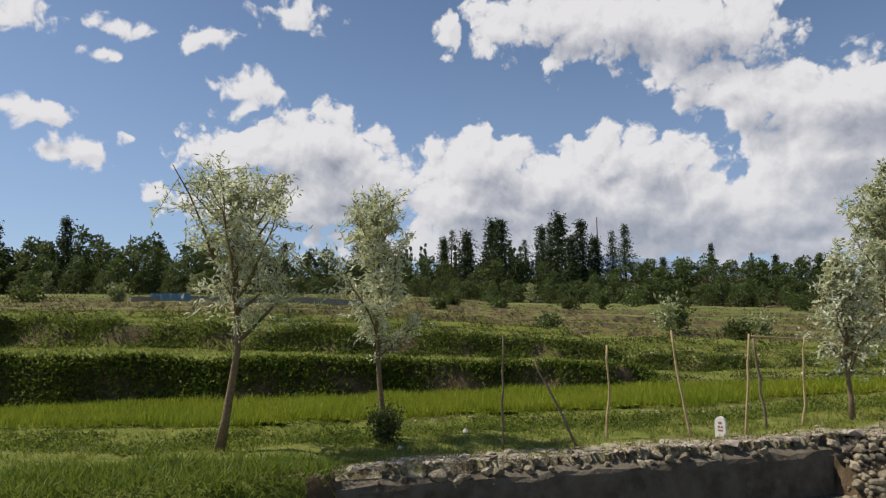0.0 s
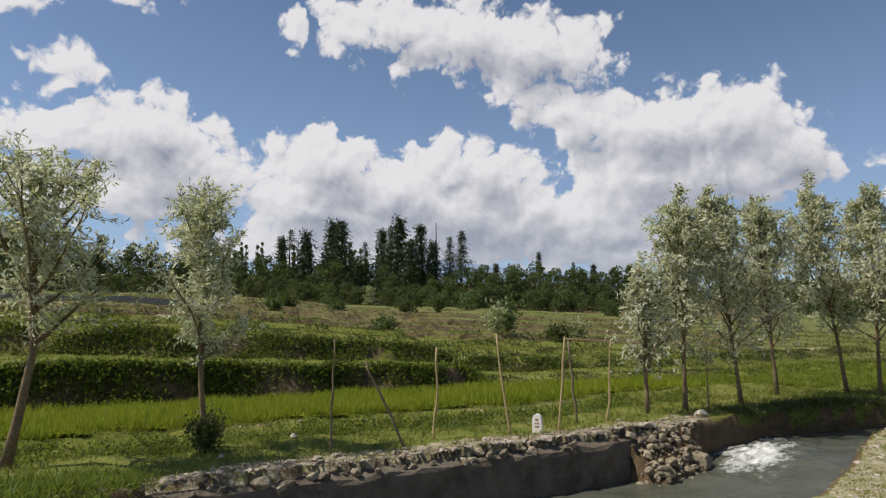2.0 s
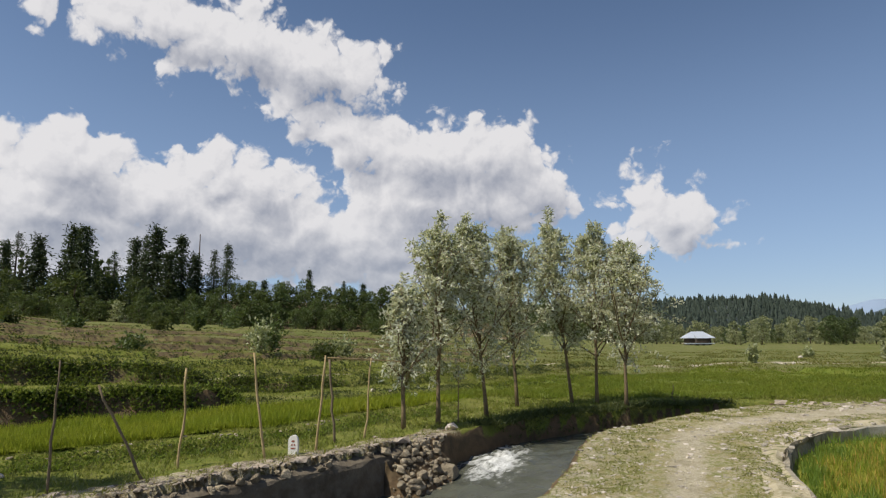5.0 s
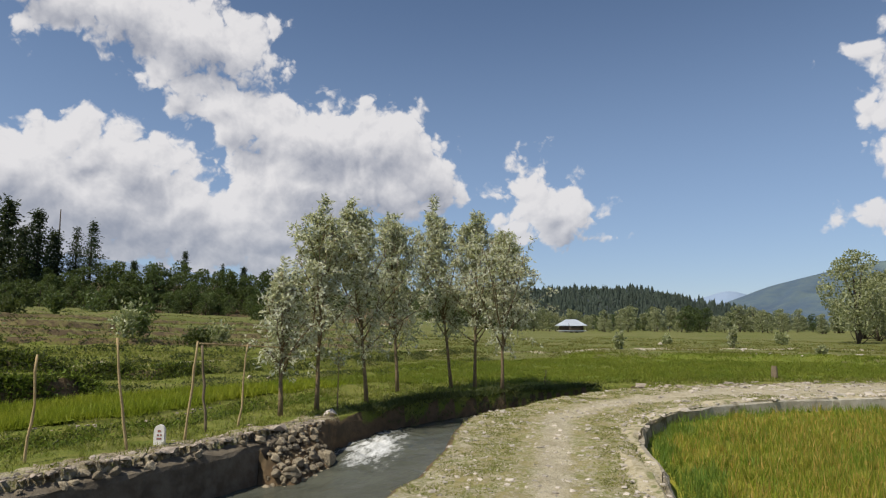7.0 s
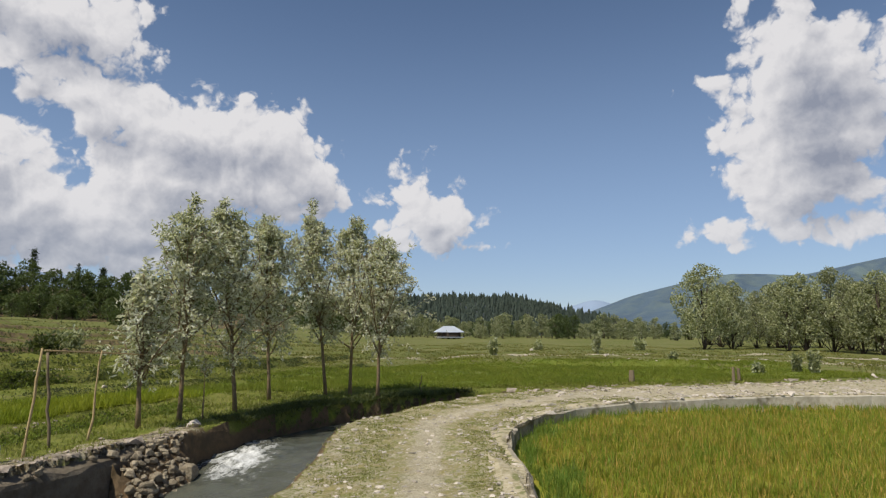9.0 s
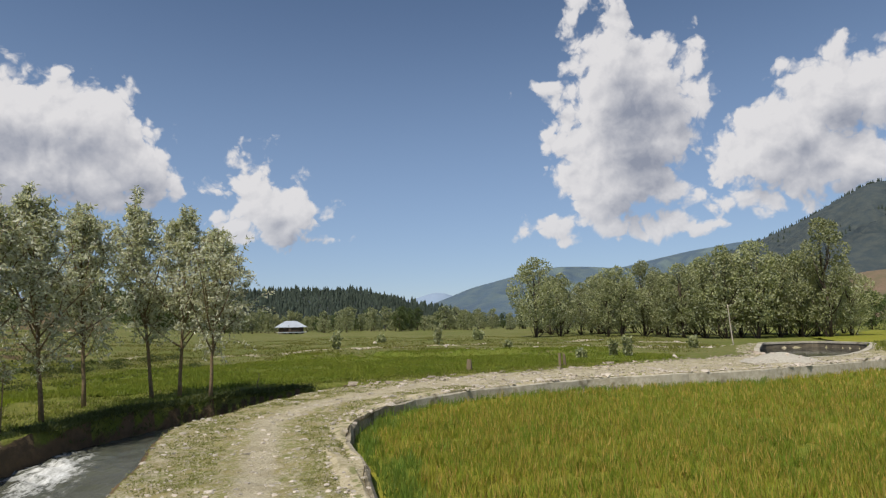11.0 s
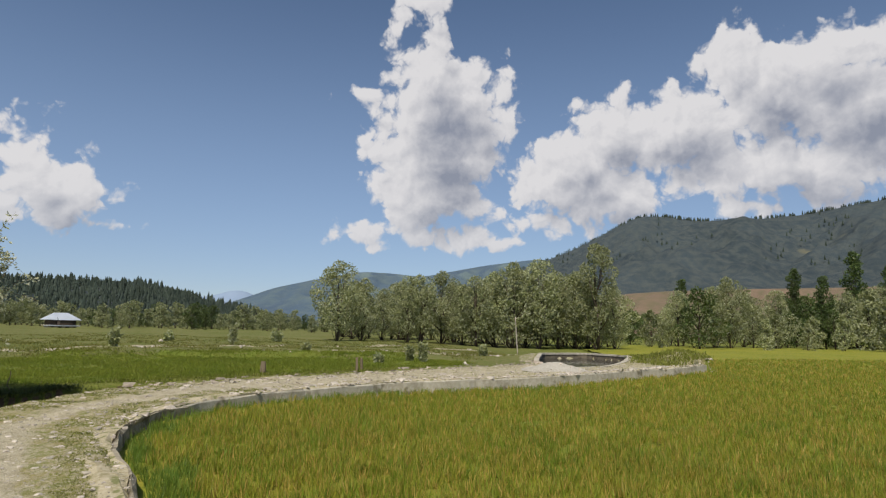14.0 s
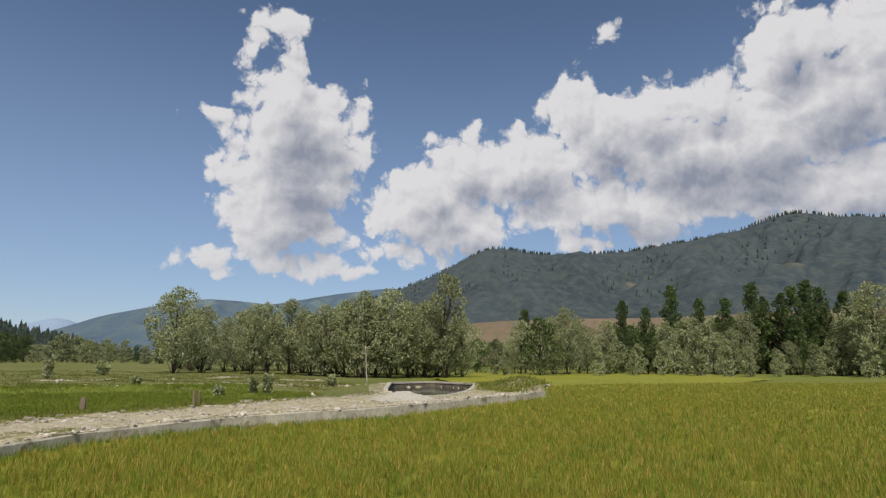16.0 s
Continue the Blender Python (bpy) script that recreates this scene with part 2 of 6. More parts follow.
def ground_material():
    """Meadow, dirt track, bare earth, dry hillside: mixed by the sheet's own map of kinds."""
    m = bpy.data.materials.new("ground")
    m.use_nodes = True
    m.node_tree.nodes.clear()
    g = Graph(m.node_tree)
    p = g.add("ShaderNodeTexCoord").outputs["Object"]
    kind = g.add("ShaderNodeAttribute")
    kind.attribute_name = "kinds"
    k = g.add("ShaderNodeSeparateColor")
    g.put(k.inputs[0], kind.outputs["Color"])
    n1, n2, n3 = g.noise(p, 0.35, 5.0, 0.6), g.noise(p, 2.6, 6.0, 0.65), g.noise(p, 24.0, 5.0, 0.7)
    far = g.noise(p, 0.06, 5.0, 0.6)
    grass = g.mix(g.ramp(n2, 0.35, 0.65), (0.13, 0.16, 0.026), (0.20, 0.205, 0.047))
    grass = g.mix(g.ramp(n3, 0.45, 0.75, 0.0, 0.7), grass, (0.06, 0.08, 0.015))
    grass = g.mix(g.ramp(n1, 0.52, 0.72, 0.0, 0.55), grass, (0.23, 0.20, 0.085))
    dry = g.mix(g.ramp(n2, 0.4, 0.62), (0.185, 0.172, 0.068), (0.125, 0.15, 0.038))
    dry = g.mix(g.ramp(far, 0.42, 0.62, 0.0, 0.7), dry, (0.115, 0.135, 0.03))
    dry = g.mix(g.ramp(n3, 0.5, 0.75, 0.0, 0.6), dry, (0.07, 0.078, 0.028))
    dirt = g.mix(g.ramp(n2, 0.38, 0.66), (0.47, 0.415, 0.30), (0.36, 0.315, 0.215))
    dirt = g.mix(g.ramp(n3, 0.5, 0.8), dirt, (0.25, 0.22, 0.12))
    dirt = g.mix(g.ramp(g.noise(p, 45.0, 3.0, 0.6), 0.56, 0.66, 0.0, 0.8), dirt, (0.58, 0.52, 0.40))
    dirt = g.mix(g.ramp(g.noise(p, 14.0, 3.0, 0.6), 0.55, 0.68, 0.0, 0.55), dirt, (0.21, 0.19, 0.10))
    soil = g.mix(g.ramp(n2, 0.35, 0.65), (0.17, 0.115, 0.065), (0.10, 0.075, 0.045))
    rag = g.math("MULTIPLY_ADD", g.math("SUBTRACT", n2, 0.5), 1.1, g.math("MULTIPLY", g.math("SUBTRACT", n3, 0.5), 0.5))
    def edge(s):
        return g.ramp(g.math("ADD", s, g.math("MULTIPLY", rag, g.math("SUBTRACT", 1.0, g.math("ABSOLUTE", g.math("MULTIPLY_ADD", s, 2.0, -1.0))))), 0.35, 0.65)
    grit = g.math("ADD", g.math("MULTIPLY", g.math("SUBTRACT", g.noise(p, 6.0, 6.0, 0.75), 0.5), 1.5), g.math("MULTIPLY", g.math("SUBTRACT", n3, 0.5), 0.9))
    worn = g.ramp(g.math("ADD", k.outputs[0], g.math("MULTIPLY", grit, g.ramp(k.outputs[0], 0.0, 0.3))), 0.32, 0.68)
    thin = g.mix(g.ramp(n2, 0.4, 0.6), (0.21, 0.215, 0.07), (0.29, 0.25, 0.11))
    grass = g.mix(g.ramp(k.outputs[0], 0.1, 0.4), grass, thin)
    colour = g.mix(edge(k.outputs[2]), grass, dry)
    colour = g.mix(edge(k.outputs[1]), colour, soil)
    colour = g.mix(worn, colour, dirt)
    s = g.add("ShaderNodeBsdfPrincipled")
    g.put(s.inputs["Base Color"], colour)
    s.inputs["Roughness"].default_value, s.inputs["Specular IOR Level"].default_value = 0.95, 0.15
    b = g.add("ShaderNodeBump")
    b.inputs["Strength"].default_value, b.inputs["Distance"].default_value = 0.7, 0.06
    g.put(b.inputs["Height"], g.math("ADD", n3, g.math("MULTIPLY", n2, 2.0)))
    g.put(s.inputs["Normal"], b.outputs[0])
    g.put(g.add("ShaderNodeOutputMaterial").inputs[0], s.outputs[0])
    return m


def water_material(name, colour, foam=True):
    m = bpy.data.materials.new(name)
    m.use_nodes = True
    m.node_tree.nodes.clear()
    g = Graph(m.node_tree)
    p = g.add("ShaderNodeTexCoord").outputs["Object"]
    flow = g.add("ShaderNodeMapping")
    g.put(flow.inputs["Vector"], p)
    flow.inputs["Rotation"].default_value, flow.inputs["Scale"].default_value = (0, 0, radians(-30)), (0.6, 1.5, 1)
    n = g.noise(flow.outputs[0], 3.0, 6.0, 0.6)
    s = g.add("ShaderNodeBsdfPrincipled")
    base = g.mix(g.ramp(g.noise(flow.outputs[0], 1.2, 4.0, 0.6), 0.35, 0.65), colour, [c * 0.75 for c in colour])
    if foam:
        white = g.add("ShaderNodeAttribute")
        white.attribute_name = "foam"
        drift = g.vec("ADD", flow.outputs[0], g.vec("SCALE", g.vec("SUBTRACT", g.noise(p, 2.2, 3.0, 0.6, 1), (0.5, 0.5, 0.5)), 0.8))
        strand = g.math("SUBTRACT", 1.0, g.math("ABSOLUTE", g.math("MULTIPLY_ADD", g.noise(drift, 2.6, 5.0, 0.62), 4.0, -2.0)))
        patch = g.noise(drift, 1.1, 4.0, 0.6)
        froth = g.math("ADD", g.math("MULTIPLY", strand, 0.62), g.math("MULTIPLY_ADD", patch, 1.7, -0.95))
        froth = g.math("MULTIPLY_ADD", g.math("SUBTRACT", g.noise(p, 22.0, 4.0, 0.7), 0.5), 0.9, froth)
        w = g.ramp(g.math("MULTIPLY_ADD", white.outputs["Fac"], 1.15, froth), 1.12, 2.0)
        base = g.mix(w, base, (0.72, 0.73, 0.73))
        g.put(s.inputs["Roughness"], g.math("MULTIPLY_ADD", w, 0.5, 0.16))
    else:
        s.inputs["Roughness"].default_value = 0.08
    g.put(s.inputs["Base Color"], base)
    s.inputs["IOR"].default_value = 1.33
    b = g.add("ShaderNodeBump")
    b.inputs["Strength"].default_value, b.inputs["Distance"].default_value = (0.5 if foam else 0.02), 0.08
    g.put(b.inputs["Height"], n)
    g.put(s.inputs["Normal"], b.outputs[0])
    g.put(g.add("ShaderNodeOutputMaterial").inputs[0], s.outputs[0])
    return m


GROUND = ground_material()
WATER = water_material("canal_water", (0.095, 0.10, 0.078))
POND = water_material("pond_water", (0.03, 0.035, 0.03), False)
CONCRETE = material("weathered_concrete", [(0.44, 0.40, 0.32), (0.33, 0.295, 0.225), (0.50, 0.46, 0.385)], (0.7, 6), 0.95, 0.7, 14, spots=((0.22, 0.19, 0.13), 0.60, 1.6))
ROUGH_CONCRETE = material("rough_old_concrete", [(0.30, 0.26, 0.19), (0.18, 0.155, 0.11), (0.38, 0.34, 0.265)], (1.3, 9), 0.95, 1.0, 10, spots=((0.12, 0.105, 0.07), 0.54, 2.6))
GRAVEL = material("heaped_gravel", [(0.40, 0.37, 0.31), (0.31, 0.285, 0.235), (0.50, 0.47, 0.41)], (2, 16), 0.95, 1.0, 18)
PATH_WEED = material("path_weeds", [(0.20, 0.205, 0.062), (0.15, 0.168, 0.045), (0.27, 0.25, 0.105)], (0.8, 4), 0.7, 0, island=0.35, gloss=0.2, leaf=0.3)
PATH_DIRT = material("trodden_dirt", [(0.46, 0.39, 0.26), (0.27, 0.235, 0.12), (0.52, 0.46, 0.34)], (2.6, 20), 0.95, 0.9, 16, spots=((0.20, 0.20, 0.08), 0.55, 5.0))
# stained concrete, set darker to carry the shade on its faces
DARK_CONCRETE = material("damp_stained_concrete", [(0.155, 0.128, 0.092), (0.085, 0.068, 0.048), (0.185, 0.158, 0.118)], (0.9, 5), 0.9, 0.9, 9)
STONE = material("river_stone", [(0.38, 0.315, 0.215), (0.20, 0.155, 0.10), (0.48, 0.415, 0.305)], (1.5, 9), 0.9, 0.8, 12, piece=0.45)
PALE_STONE = material("pale_stone", [(0.45, 0.41, 0.32), (0.35, 0.31, 0.24), (0.50, 0.46, 0.38)], (3, 20), 0.9, 0.4, 40, island=0.3)
RUBBLE_BITS = material("small_rubble", [(0.33, 0.285, 0.21), (0.19, 0.16, 0.115), (0.44, 0.39, 0.30)], (1.5, 9), 0.9, 0.5, 20, island=0.35)
WHITEWASH = material("whitewashed_stone", [(0.80, 0.78, 0.73), (0.70, 0.68, 0.62), (0.82, 0.80, 0.76)], (6, 30), 0.8, 0.3, 50)
RED_PAINT = material("red_brown_paint", [(0.30, 0.10, 0.07), (0.36, 0.16, 0.11)], (10, 40), 0.8, 0.2, 60)
BARK = material("willow_bark", [(0.20, 0.145, 0.083), (0.125, 0.088, 0.05), (0.26, 0.195, 0.118)], (4, 30), 0.95, 0.9, 40)
DARK_BARK = material("dark_bark", [(0.085, 0.065, 0.05), (0.055, 0.042, 0.032)], (4, 30), 0.95, 0.8, 30)
STICK = material("peeled_pole_wood", [(0.43, 0.315, 0.155), (0.32, 0.23, 0.115), (0.50, 0.385, 0.21)], (3, 30), 0.85, 0.5, 50)
GREY_STICK = material("grey_weathered_wood", [(0.20, 0.155, 0.10), (0.13, 0.10, 0.066)], (3, 30), 0.9, 0.5, 50)
WILLOW = material("willow_leaves", [(0.57, 0.59, 0.36), (0.45, 0.49, 0.25), (0.66, 0.66, 0.46)], (0.6, 3), 0.42, 0, island=0.55, gloss=0.5, leaf=0.5, spots=((0.80, 0.80, 0.68), 0.52))
GREY_WILLOW = material("grove_willow_leaves", [(0.28, 0.31, 0.135), (0.195, 0.23, 0.088), (0.36, 0.37, 0.19)], (0.12, 0.5), 0.5, 0, island=0.4, gloss=0.4, leaf=0.32, spots=((0.42, 0.44, 0.29), 0.72), piece=0.22)
BROAD = material("broadleaf_leaves", [(0.075, 0.115, 0.030), (0.045, 0.075, 0.020), (0.11, 0.15, 0.042)], (0.08, 0.4), 0.5, 0, island=0.4, gloss=0.35, leaf=0.22, piece=0.22)
CONIFER = material("conifer_needles", [(0.042, 0.066, 0.030), (0.028, 0.046, 0.022), (0.060, 0.085, 0.038)], (0.3, 2), 0.6, 0, island=0.35, gloss=0.25, leaf=0.1, piece=0.22)
POPLAR = material("poplar_leaves", [(0.065, 0.105, 0.028), (0.042, 0.075, 0.020), (0.09, 0.13, 0.04)], (0.1, 0.5), 0.5, 0, island=0.4, gloss=0.35, leaf=0.22, piece=0.22)
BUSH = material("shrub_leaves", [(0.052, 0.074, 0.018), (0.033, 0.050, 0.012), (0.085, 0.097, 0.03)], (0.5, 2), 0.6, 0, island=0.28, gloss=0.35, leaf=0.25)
GRASS = material("meadow_grass", [(0.185, 0.22, 0.030), (0.135, 0.175, 0.022), (0.27, 0.265, 0.062)], (0.6, 3), 0.6, 0, island=0.4, gloss=0.3, leaf=0.35, spots=((0.33, 0.29, 0.13), 0.88))
PASTURE = material("pasture_grass", [(0.15, 0.162, 0.032), (0.105, 0.125, 0.022), (0.22, 0.195, 0.06)], (0.2, 1.5), 0.7, 0, island=0.4, gloss=0.25, leaf=0.3)
LUSH = material("lush_grass", [(0.125, 0.19, 0.018), (0.085, 0.14, 0.012), (0.185, 0.235, 0.03)], (0.8, 3), 0.6, 0, island=0.4, gloss=0.3, leaf=0.35)
RICE = material("rice_blades", [(0.20, 0.275, 0.022), (0.13, 0.22, 0.018), (0.33, 0.30, 0.035)], (0.30, 3.0), 0.55, 0, island=0.35, gloss=0.3, leaf=0.4, spots=((0.50, 0.34, 0.085), 0.70))
# greener rice along the wall, with shade by the wall put into its colour
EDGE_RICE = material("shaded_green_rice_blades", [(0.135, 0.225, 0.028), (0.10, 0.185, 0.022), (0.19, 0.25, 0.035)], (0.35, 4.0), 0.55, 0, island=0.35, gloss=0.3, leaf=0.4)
YOUNG_RICE = material("young_rice_blades", [(0.245, 0.30, 0.014), (0.19, 0.255, 0.011), (0.31, 0.33, 0.022)], (0.2, 1.0), 0.55, 0, island=0.3, gloss=0.3, leaf=0.4)
RICE_BED = material("rice_undergrowth", [(0.21, 0.22, 0.02), (0.15, 0.18, 0.016), (0.26, 0.23, 0.028)], (0.12, 3.0), 0.9, 0.8, 10)
GREEN_RICE = material("green_rice_blades", [(0.165, 0.215, 0.020), (0.125, 0.175, 0.016), (0.205, 0.22, 0.03)], (0.2, 1.0), 0.6, 0, island=0.3, gloss=0.25, leaf=0.35)
GREEN_BED = material("green_rice_undergrowth", [(0.125, 0.16, 0.018), (0.095, 0.13, 0.015), (0.155, 0.165, 0.026)], (0.15, 2.0), 0.9, 0.8, 10)
YOUNG_BED = material("young_rice_undergrowth", [(0.19, 0.235, 0.015), (0.145, 0.195, 0.012), (0.24, 0.255, 0.022)], (0.2, 3.0), 0.9, 0.8, 10)
# far needles and wooded slopes: distance haze mixed into the bluish colours
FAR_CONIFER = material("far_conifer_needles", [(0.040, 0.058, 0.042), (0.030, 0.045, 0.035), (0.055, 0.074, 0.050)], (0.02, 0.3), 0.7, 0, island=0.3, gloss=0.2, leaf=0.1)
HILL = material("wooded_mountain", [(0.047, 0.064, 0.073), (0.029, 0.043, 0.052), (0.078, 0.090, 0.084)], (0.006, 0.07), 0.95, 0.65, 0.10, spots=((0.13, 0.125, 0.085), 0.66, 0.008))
# distance haze is painted into the blue of the two farthest mountains
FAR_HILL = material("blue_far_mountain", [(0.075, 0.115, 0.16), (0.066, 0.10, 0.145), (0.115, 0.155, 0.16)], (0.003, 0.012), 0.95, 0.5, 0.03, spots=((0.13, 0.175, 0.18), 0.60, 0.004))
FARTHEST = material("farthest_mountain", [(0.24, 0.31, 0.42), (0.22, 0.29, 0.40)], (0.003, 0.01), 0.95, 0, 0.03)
PLATEAU = material("bare_red_plateau", [(0.20, 0.135, 0.095), (0.155, 0.115, 0.08), (0.12, 0.11, 0.06)], (0.02, 0.12), 0.95, 0.5, 0.3)
ROOF = material("painted_sheet_roof", [(0.46, 0.50, 0.56), (0.38, 0.42, 0.48)], (0.5, 4), 0.4, 0.1, 10, gloss=0.5)
PLASTER = material("pale_plaster", [(0.55, 0.50, 0.43), (0.47, 0.42, 0.35)], (0.6, 5), 0.9, 0.2, 10)
TIMBER = material("dark_timber", [(0.06, 0.045, 0.035), (0.09, 0.07, 0.05)], (1, 8), 0.8, 0.2, 20)
GLASS = material("dark_window_glass", [(0.02, 0.025, 0.03), (0.03, 0.035, 0.04)], (1, 5), 0.1, 0, gloss=0.5)
BLUE_SHEET = material("blue_plastic_sheet", [(0.10, 0.19, 0.32), (0.13, 0.23, 0.36)], (1, 8), 0.5, 0.3, 8)
GREY_BLOCK = material("grey_block_wall", [(0.22, 0.21, 0.20), (0.16, 0.155, 0.15), (0.27, 0.26, 0.25)], (0.8, 6), 0.9, 0.4, 12)


# ---- building helpers ----
def mesh_of(name, verts, faces, mat, smooth=False):
    me = bpy.data.meshes.new(name)
    me.from_pydata([tuple(v) for v in verts] if not isinstance(verts, np.ndarray) else verts.tolist(), [], faces if not isinstance(faces, np.ndarray) else faces.tolist())
    me.materials.append(mat)
    if smooth:
        me.polygons.foreach_set("use_smooth", [True] * len(me.polygons))
    me.update()
    return me


def part(name, me, parent=None, label="", at=None):
    ob = new(name, me)
    if parent is not None:
        ob.parent = parent
    if at is not None:
        ob.matrix_basis = at
    if label:
        ob["label"] = label
    return ob


def thing(name, label, category, at=(0, 0, 0), group="", kind="", turn=0.0):
    ob = new(name)
    ob.matrix_basis = pose(*at, 0, 0, turn)
    ob.empty_display_size = 0.2
    return tagged(ob, label, category, group, kind)


def joined(chunks):
    """Several (verts, faces) as one."""
    verts, faces, n = [], [], 0
    for v, f in chunks:
        verts.append(np.asarray(v, float))
        faces += [[i + n for i in face] for face in (f.tolist() if isinstance(f, np.ndarray) else f)]
        n += len(v)
    return np.concatenate(verts), faces


def tube(points, radii, sides=7):
    pts = [Vector(p) for p in points]
    verts, faces = [], []
    for i, p in enumerate(pts):
        d = (pts[min(i + 1, len(pts) - 1)] - pts[max(i - 1, 0)]).normalized()
        u = d.orthogonal().normalized() if abs(d.z) < 0.95 else Vector((1, 0, 0)).cross(d).normalized()
        w = d.cross(u)
        for k in range(sides):
            a = 2 * math.pi * k / sides
            verts.append(p + (u * math.cos(a) + w * math.sin(a)) * radii[i])
    for i in range(len(pts) - 1):
        for k in range(sides):
            j = (k + 1) % sides
            faces.append([i * sides + k, i * sides + j, (i + 1) * sides + j, (i + 1) * sides + k])
    faces.append([(len(pts) - 1) * sides + k for k in range(sides)])
    faces.append([sides - 1 - k for k in range(sides)])
    return np.array([tuple(v) for v in verts]), faces


def blades(rng, base, way, length, width, fold=0.15):
    """Lance-shaped leaves: four corners each, folded a little."""
    n = len(base)
    way = way / np.linalg.norm(way, axis=1)[:, None]
    side = np.cross(way, rng.normal(size=(n, 3)))
    side /= np.linalg.norm(side, axis=1)[:, None] + 1e-9
    up = np.cross(side, way)
    length, width = np.broadcast_to(length, n)[:, None], np.broadcast_to(width, n)[:, None]
    mid = base + way * length * 0.45 + up * length * fold
    v = np.stack([base, mid + side * width, base + way * length, mid - side * width], 1).reshape(-1, 3)
    return v, np.arange(n * 4).reshape(n, 4)


def ribbon(line, profile, closed_ends=True):
    """A profile of (offset to the left of the line, height) swept along a line in plan."""
    line = np.asarray(line, float)
    d = np.gradient(line[:, :2], axis=0)
    d /= np.linalg.norm(d, axis=1)[:, None]
    left = np.stack([-d[:, 1], d[:, 0]], 1)
    z0 = line[:, 2] if line.shape[1] > 2 else np.zeros(len(line))
    k = len(profile)
    verts = []
    for i in range(len(line)):
        for o, z in profile:
            verts.append((line[i, 0] + left[i, 0] * o, line[i, 1] + left[i, 1] * o, z0[i] + z))
    faces = []
    for i in range(len(line) - 1):
        for j in range(k):
            m = (j + 1) % k
            faces.append([i * k + j, i * k + m, (i + 1) * k + m, (i + 1) * k + j])
    if closed_ends:
        faces.append(list(range(k)))
        faces.append([(len(line) - 1) * k + k - 1 - j for j in range(k)])
    return np.array(verts), faces


def along(line, step, wobble=0.0, seed=1):
    """The line resampled at even steps, with a little unevenness."""
    line = np.asarray(line, float)
    s = np.concatenate([[0], np.cumsum(np.linalg.norm(np.diff(line, axis=0), axis=1))])
    t = np.linspace(0, s[-1], max(2, int(s[-1] / step)))
    out = np.stack([np.interp(t, s, line[:, i]) for i in range(2)], 1)
    for _ in range(2):
        out[1:-1] = (out[:-2] + 2 * out[1:-1] + out[2:]) / 4
    if wobble:
        rng = np.random.default_rng(seed)
        w = rng.normal(size=out.shape) * wobble
        w[1:-1] = (w[:-2] + w[1:-1] + w[2:]) / 2
        out += w
    return out


def inside(x, y, poly):
    poly = np.asarray(poly, float)
    res = np.zeros(np.shape(x), bool)
    j = len(poly) - 1
    for i in range(len(poly)):
        (xi, yi), (xj, yj) = poly[i], poly[j]
        cross = (yi > y) != (yj > y)
        res ^= cross & (x < (xj - xi) * (y - yi) / (yj - yi + 1e-12) + xi)
        j = i
    return res


def near(x, y, line):
    """Distance to a line in plan."""
    line = np.asarray(line, float)
    best = np.full(np.shape(x), 1e9)
    for (x0, y0), (x1, y1) in zip(line[:-1], line[1:]):
        dx, dy = x1 - x0, y1 - y0
        t = np.clip(((x - x0) * dx + (y - y0) * dy) / (dx * dx + dy * dy), 0, 1)
        best = np.minimum(best, np.hypot(x - x0 - t * dx, y - y0 - t * dy))
    return best


def ss(v):
    v = np.clip(v, 0, 1)
    return v * v * (3 - 2 * v)


def wave(x, y, scale, seed=0):
    """A cheap smooth unevenness, about -1 to 1."""
    r = np.random.default_rng(seed)
    out = 0
    for k in range(6):
        a, f, p = r.uniform(0, 6.28), r.uniform(0.6, 1.9) / scale, r.uniform(0, 6.28)
        out = out + np.sin((x * np.cos(a) + y * np.sin(a)) * f * 6.28 + p)
    return out / 3.2


# ---- plan: lines on the ground (x, y) ----
FAR_BANK = [(-60, -6), (-20, 2.6), (-8, 5.7), (-1.2, 7.3), (0.07, 7.58), (1.45, 8.0), (2.94, 8.38), (4.66, 8.9), (6.05, 9.3), (6.75, 9.45), (7.1, 9.75), (8.24, 10.05), (10.0, 10.45), (11.6, 10.55), (13.3, 10.5), (15, 9.95), (17.2, 8.95)]
NEAR_BANK = [(-60, -11), (-20, -1.4), (-8, 1.6), (-2, 3.1), (1.5, 3.8), (3.4, 4.35), (4.6, 5.0), (5.6, 5.55), (6.8, 6.4), (7.8, 7.25), (8.9, 7.95), (10.6, 8.45), (13.4, 8.95), (15, 9.0), (17, 8.6)]
PADDY_WALL = [(-60, -22), (-20, -9), (-5, -4.4), (0, -2.4), (3, 0.7), (5.77, 2.61), (6.82, 3.15), (9.1, 4.78), (10.0, 5.15), (11.98, 5.72), (14, 5.72), (16.0, 5.0), (18.0, 3.95), (20, 2.5), (22, 0.1), (24, -2.4), (27.7, -5.6), (32, -9.2), (36, -12.2)]
PATH_NORTH = [(17, 8.6), (18.5, 7.5), (20.8, 6.3), (22.1, 5.1), (24.7, 3.4), (27.2, 1.4), (30.5, -1.0), (33, -2.9)]
BUND = [(36.4, -12.7), (42, -14.2), (50, -17), (54, -24), (56, -30), (59, -40), (62, -60)]
CANAL = FAR_BANK + NEAR_BANK[::-1]
PADDY = PADDY_WALL + BUND + [(40, -90), (-40, -90)]
PATH = NEAR_BANK + PATH_NORTH + [(36, -2.2), (43.5, -3.0), (47, -7.5), (43, -11.2), (40, -12.5), (37, -12.6)] + PADDY_WALL[::-1]
POOL = [(30.3, -4.3), (32.2, -3.2), (36.2, -3.2), (43.1, -4.1), (45.3, -7.3), (41.8, -9.6), (37.4, -8.4), (31.9, -6.2)]
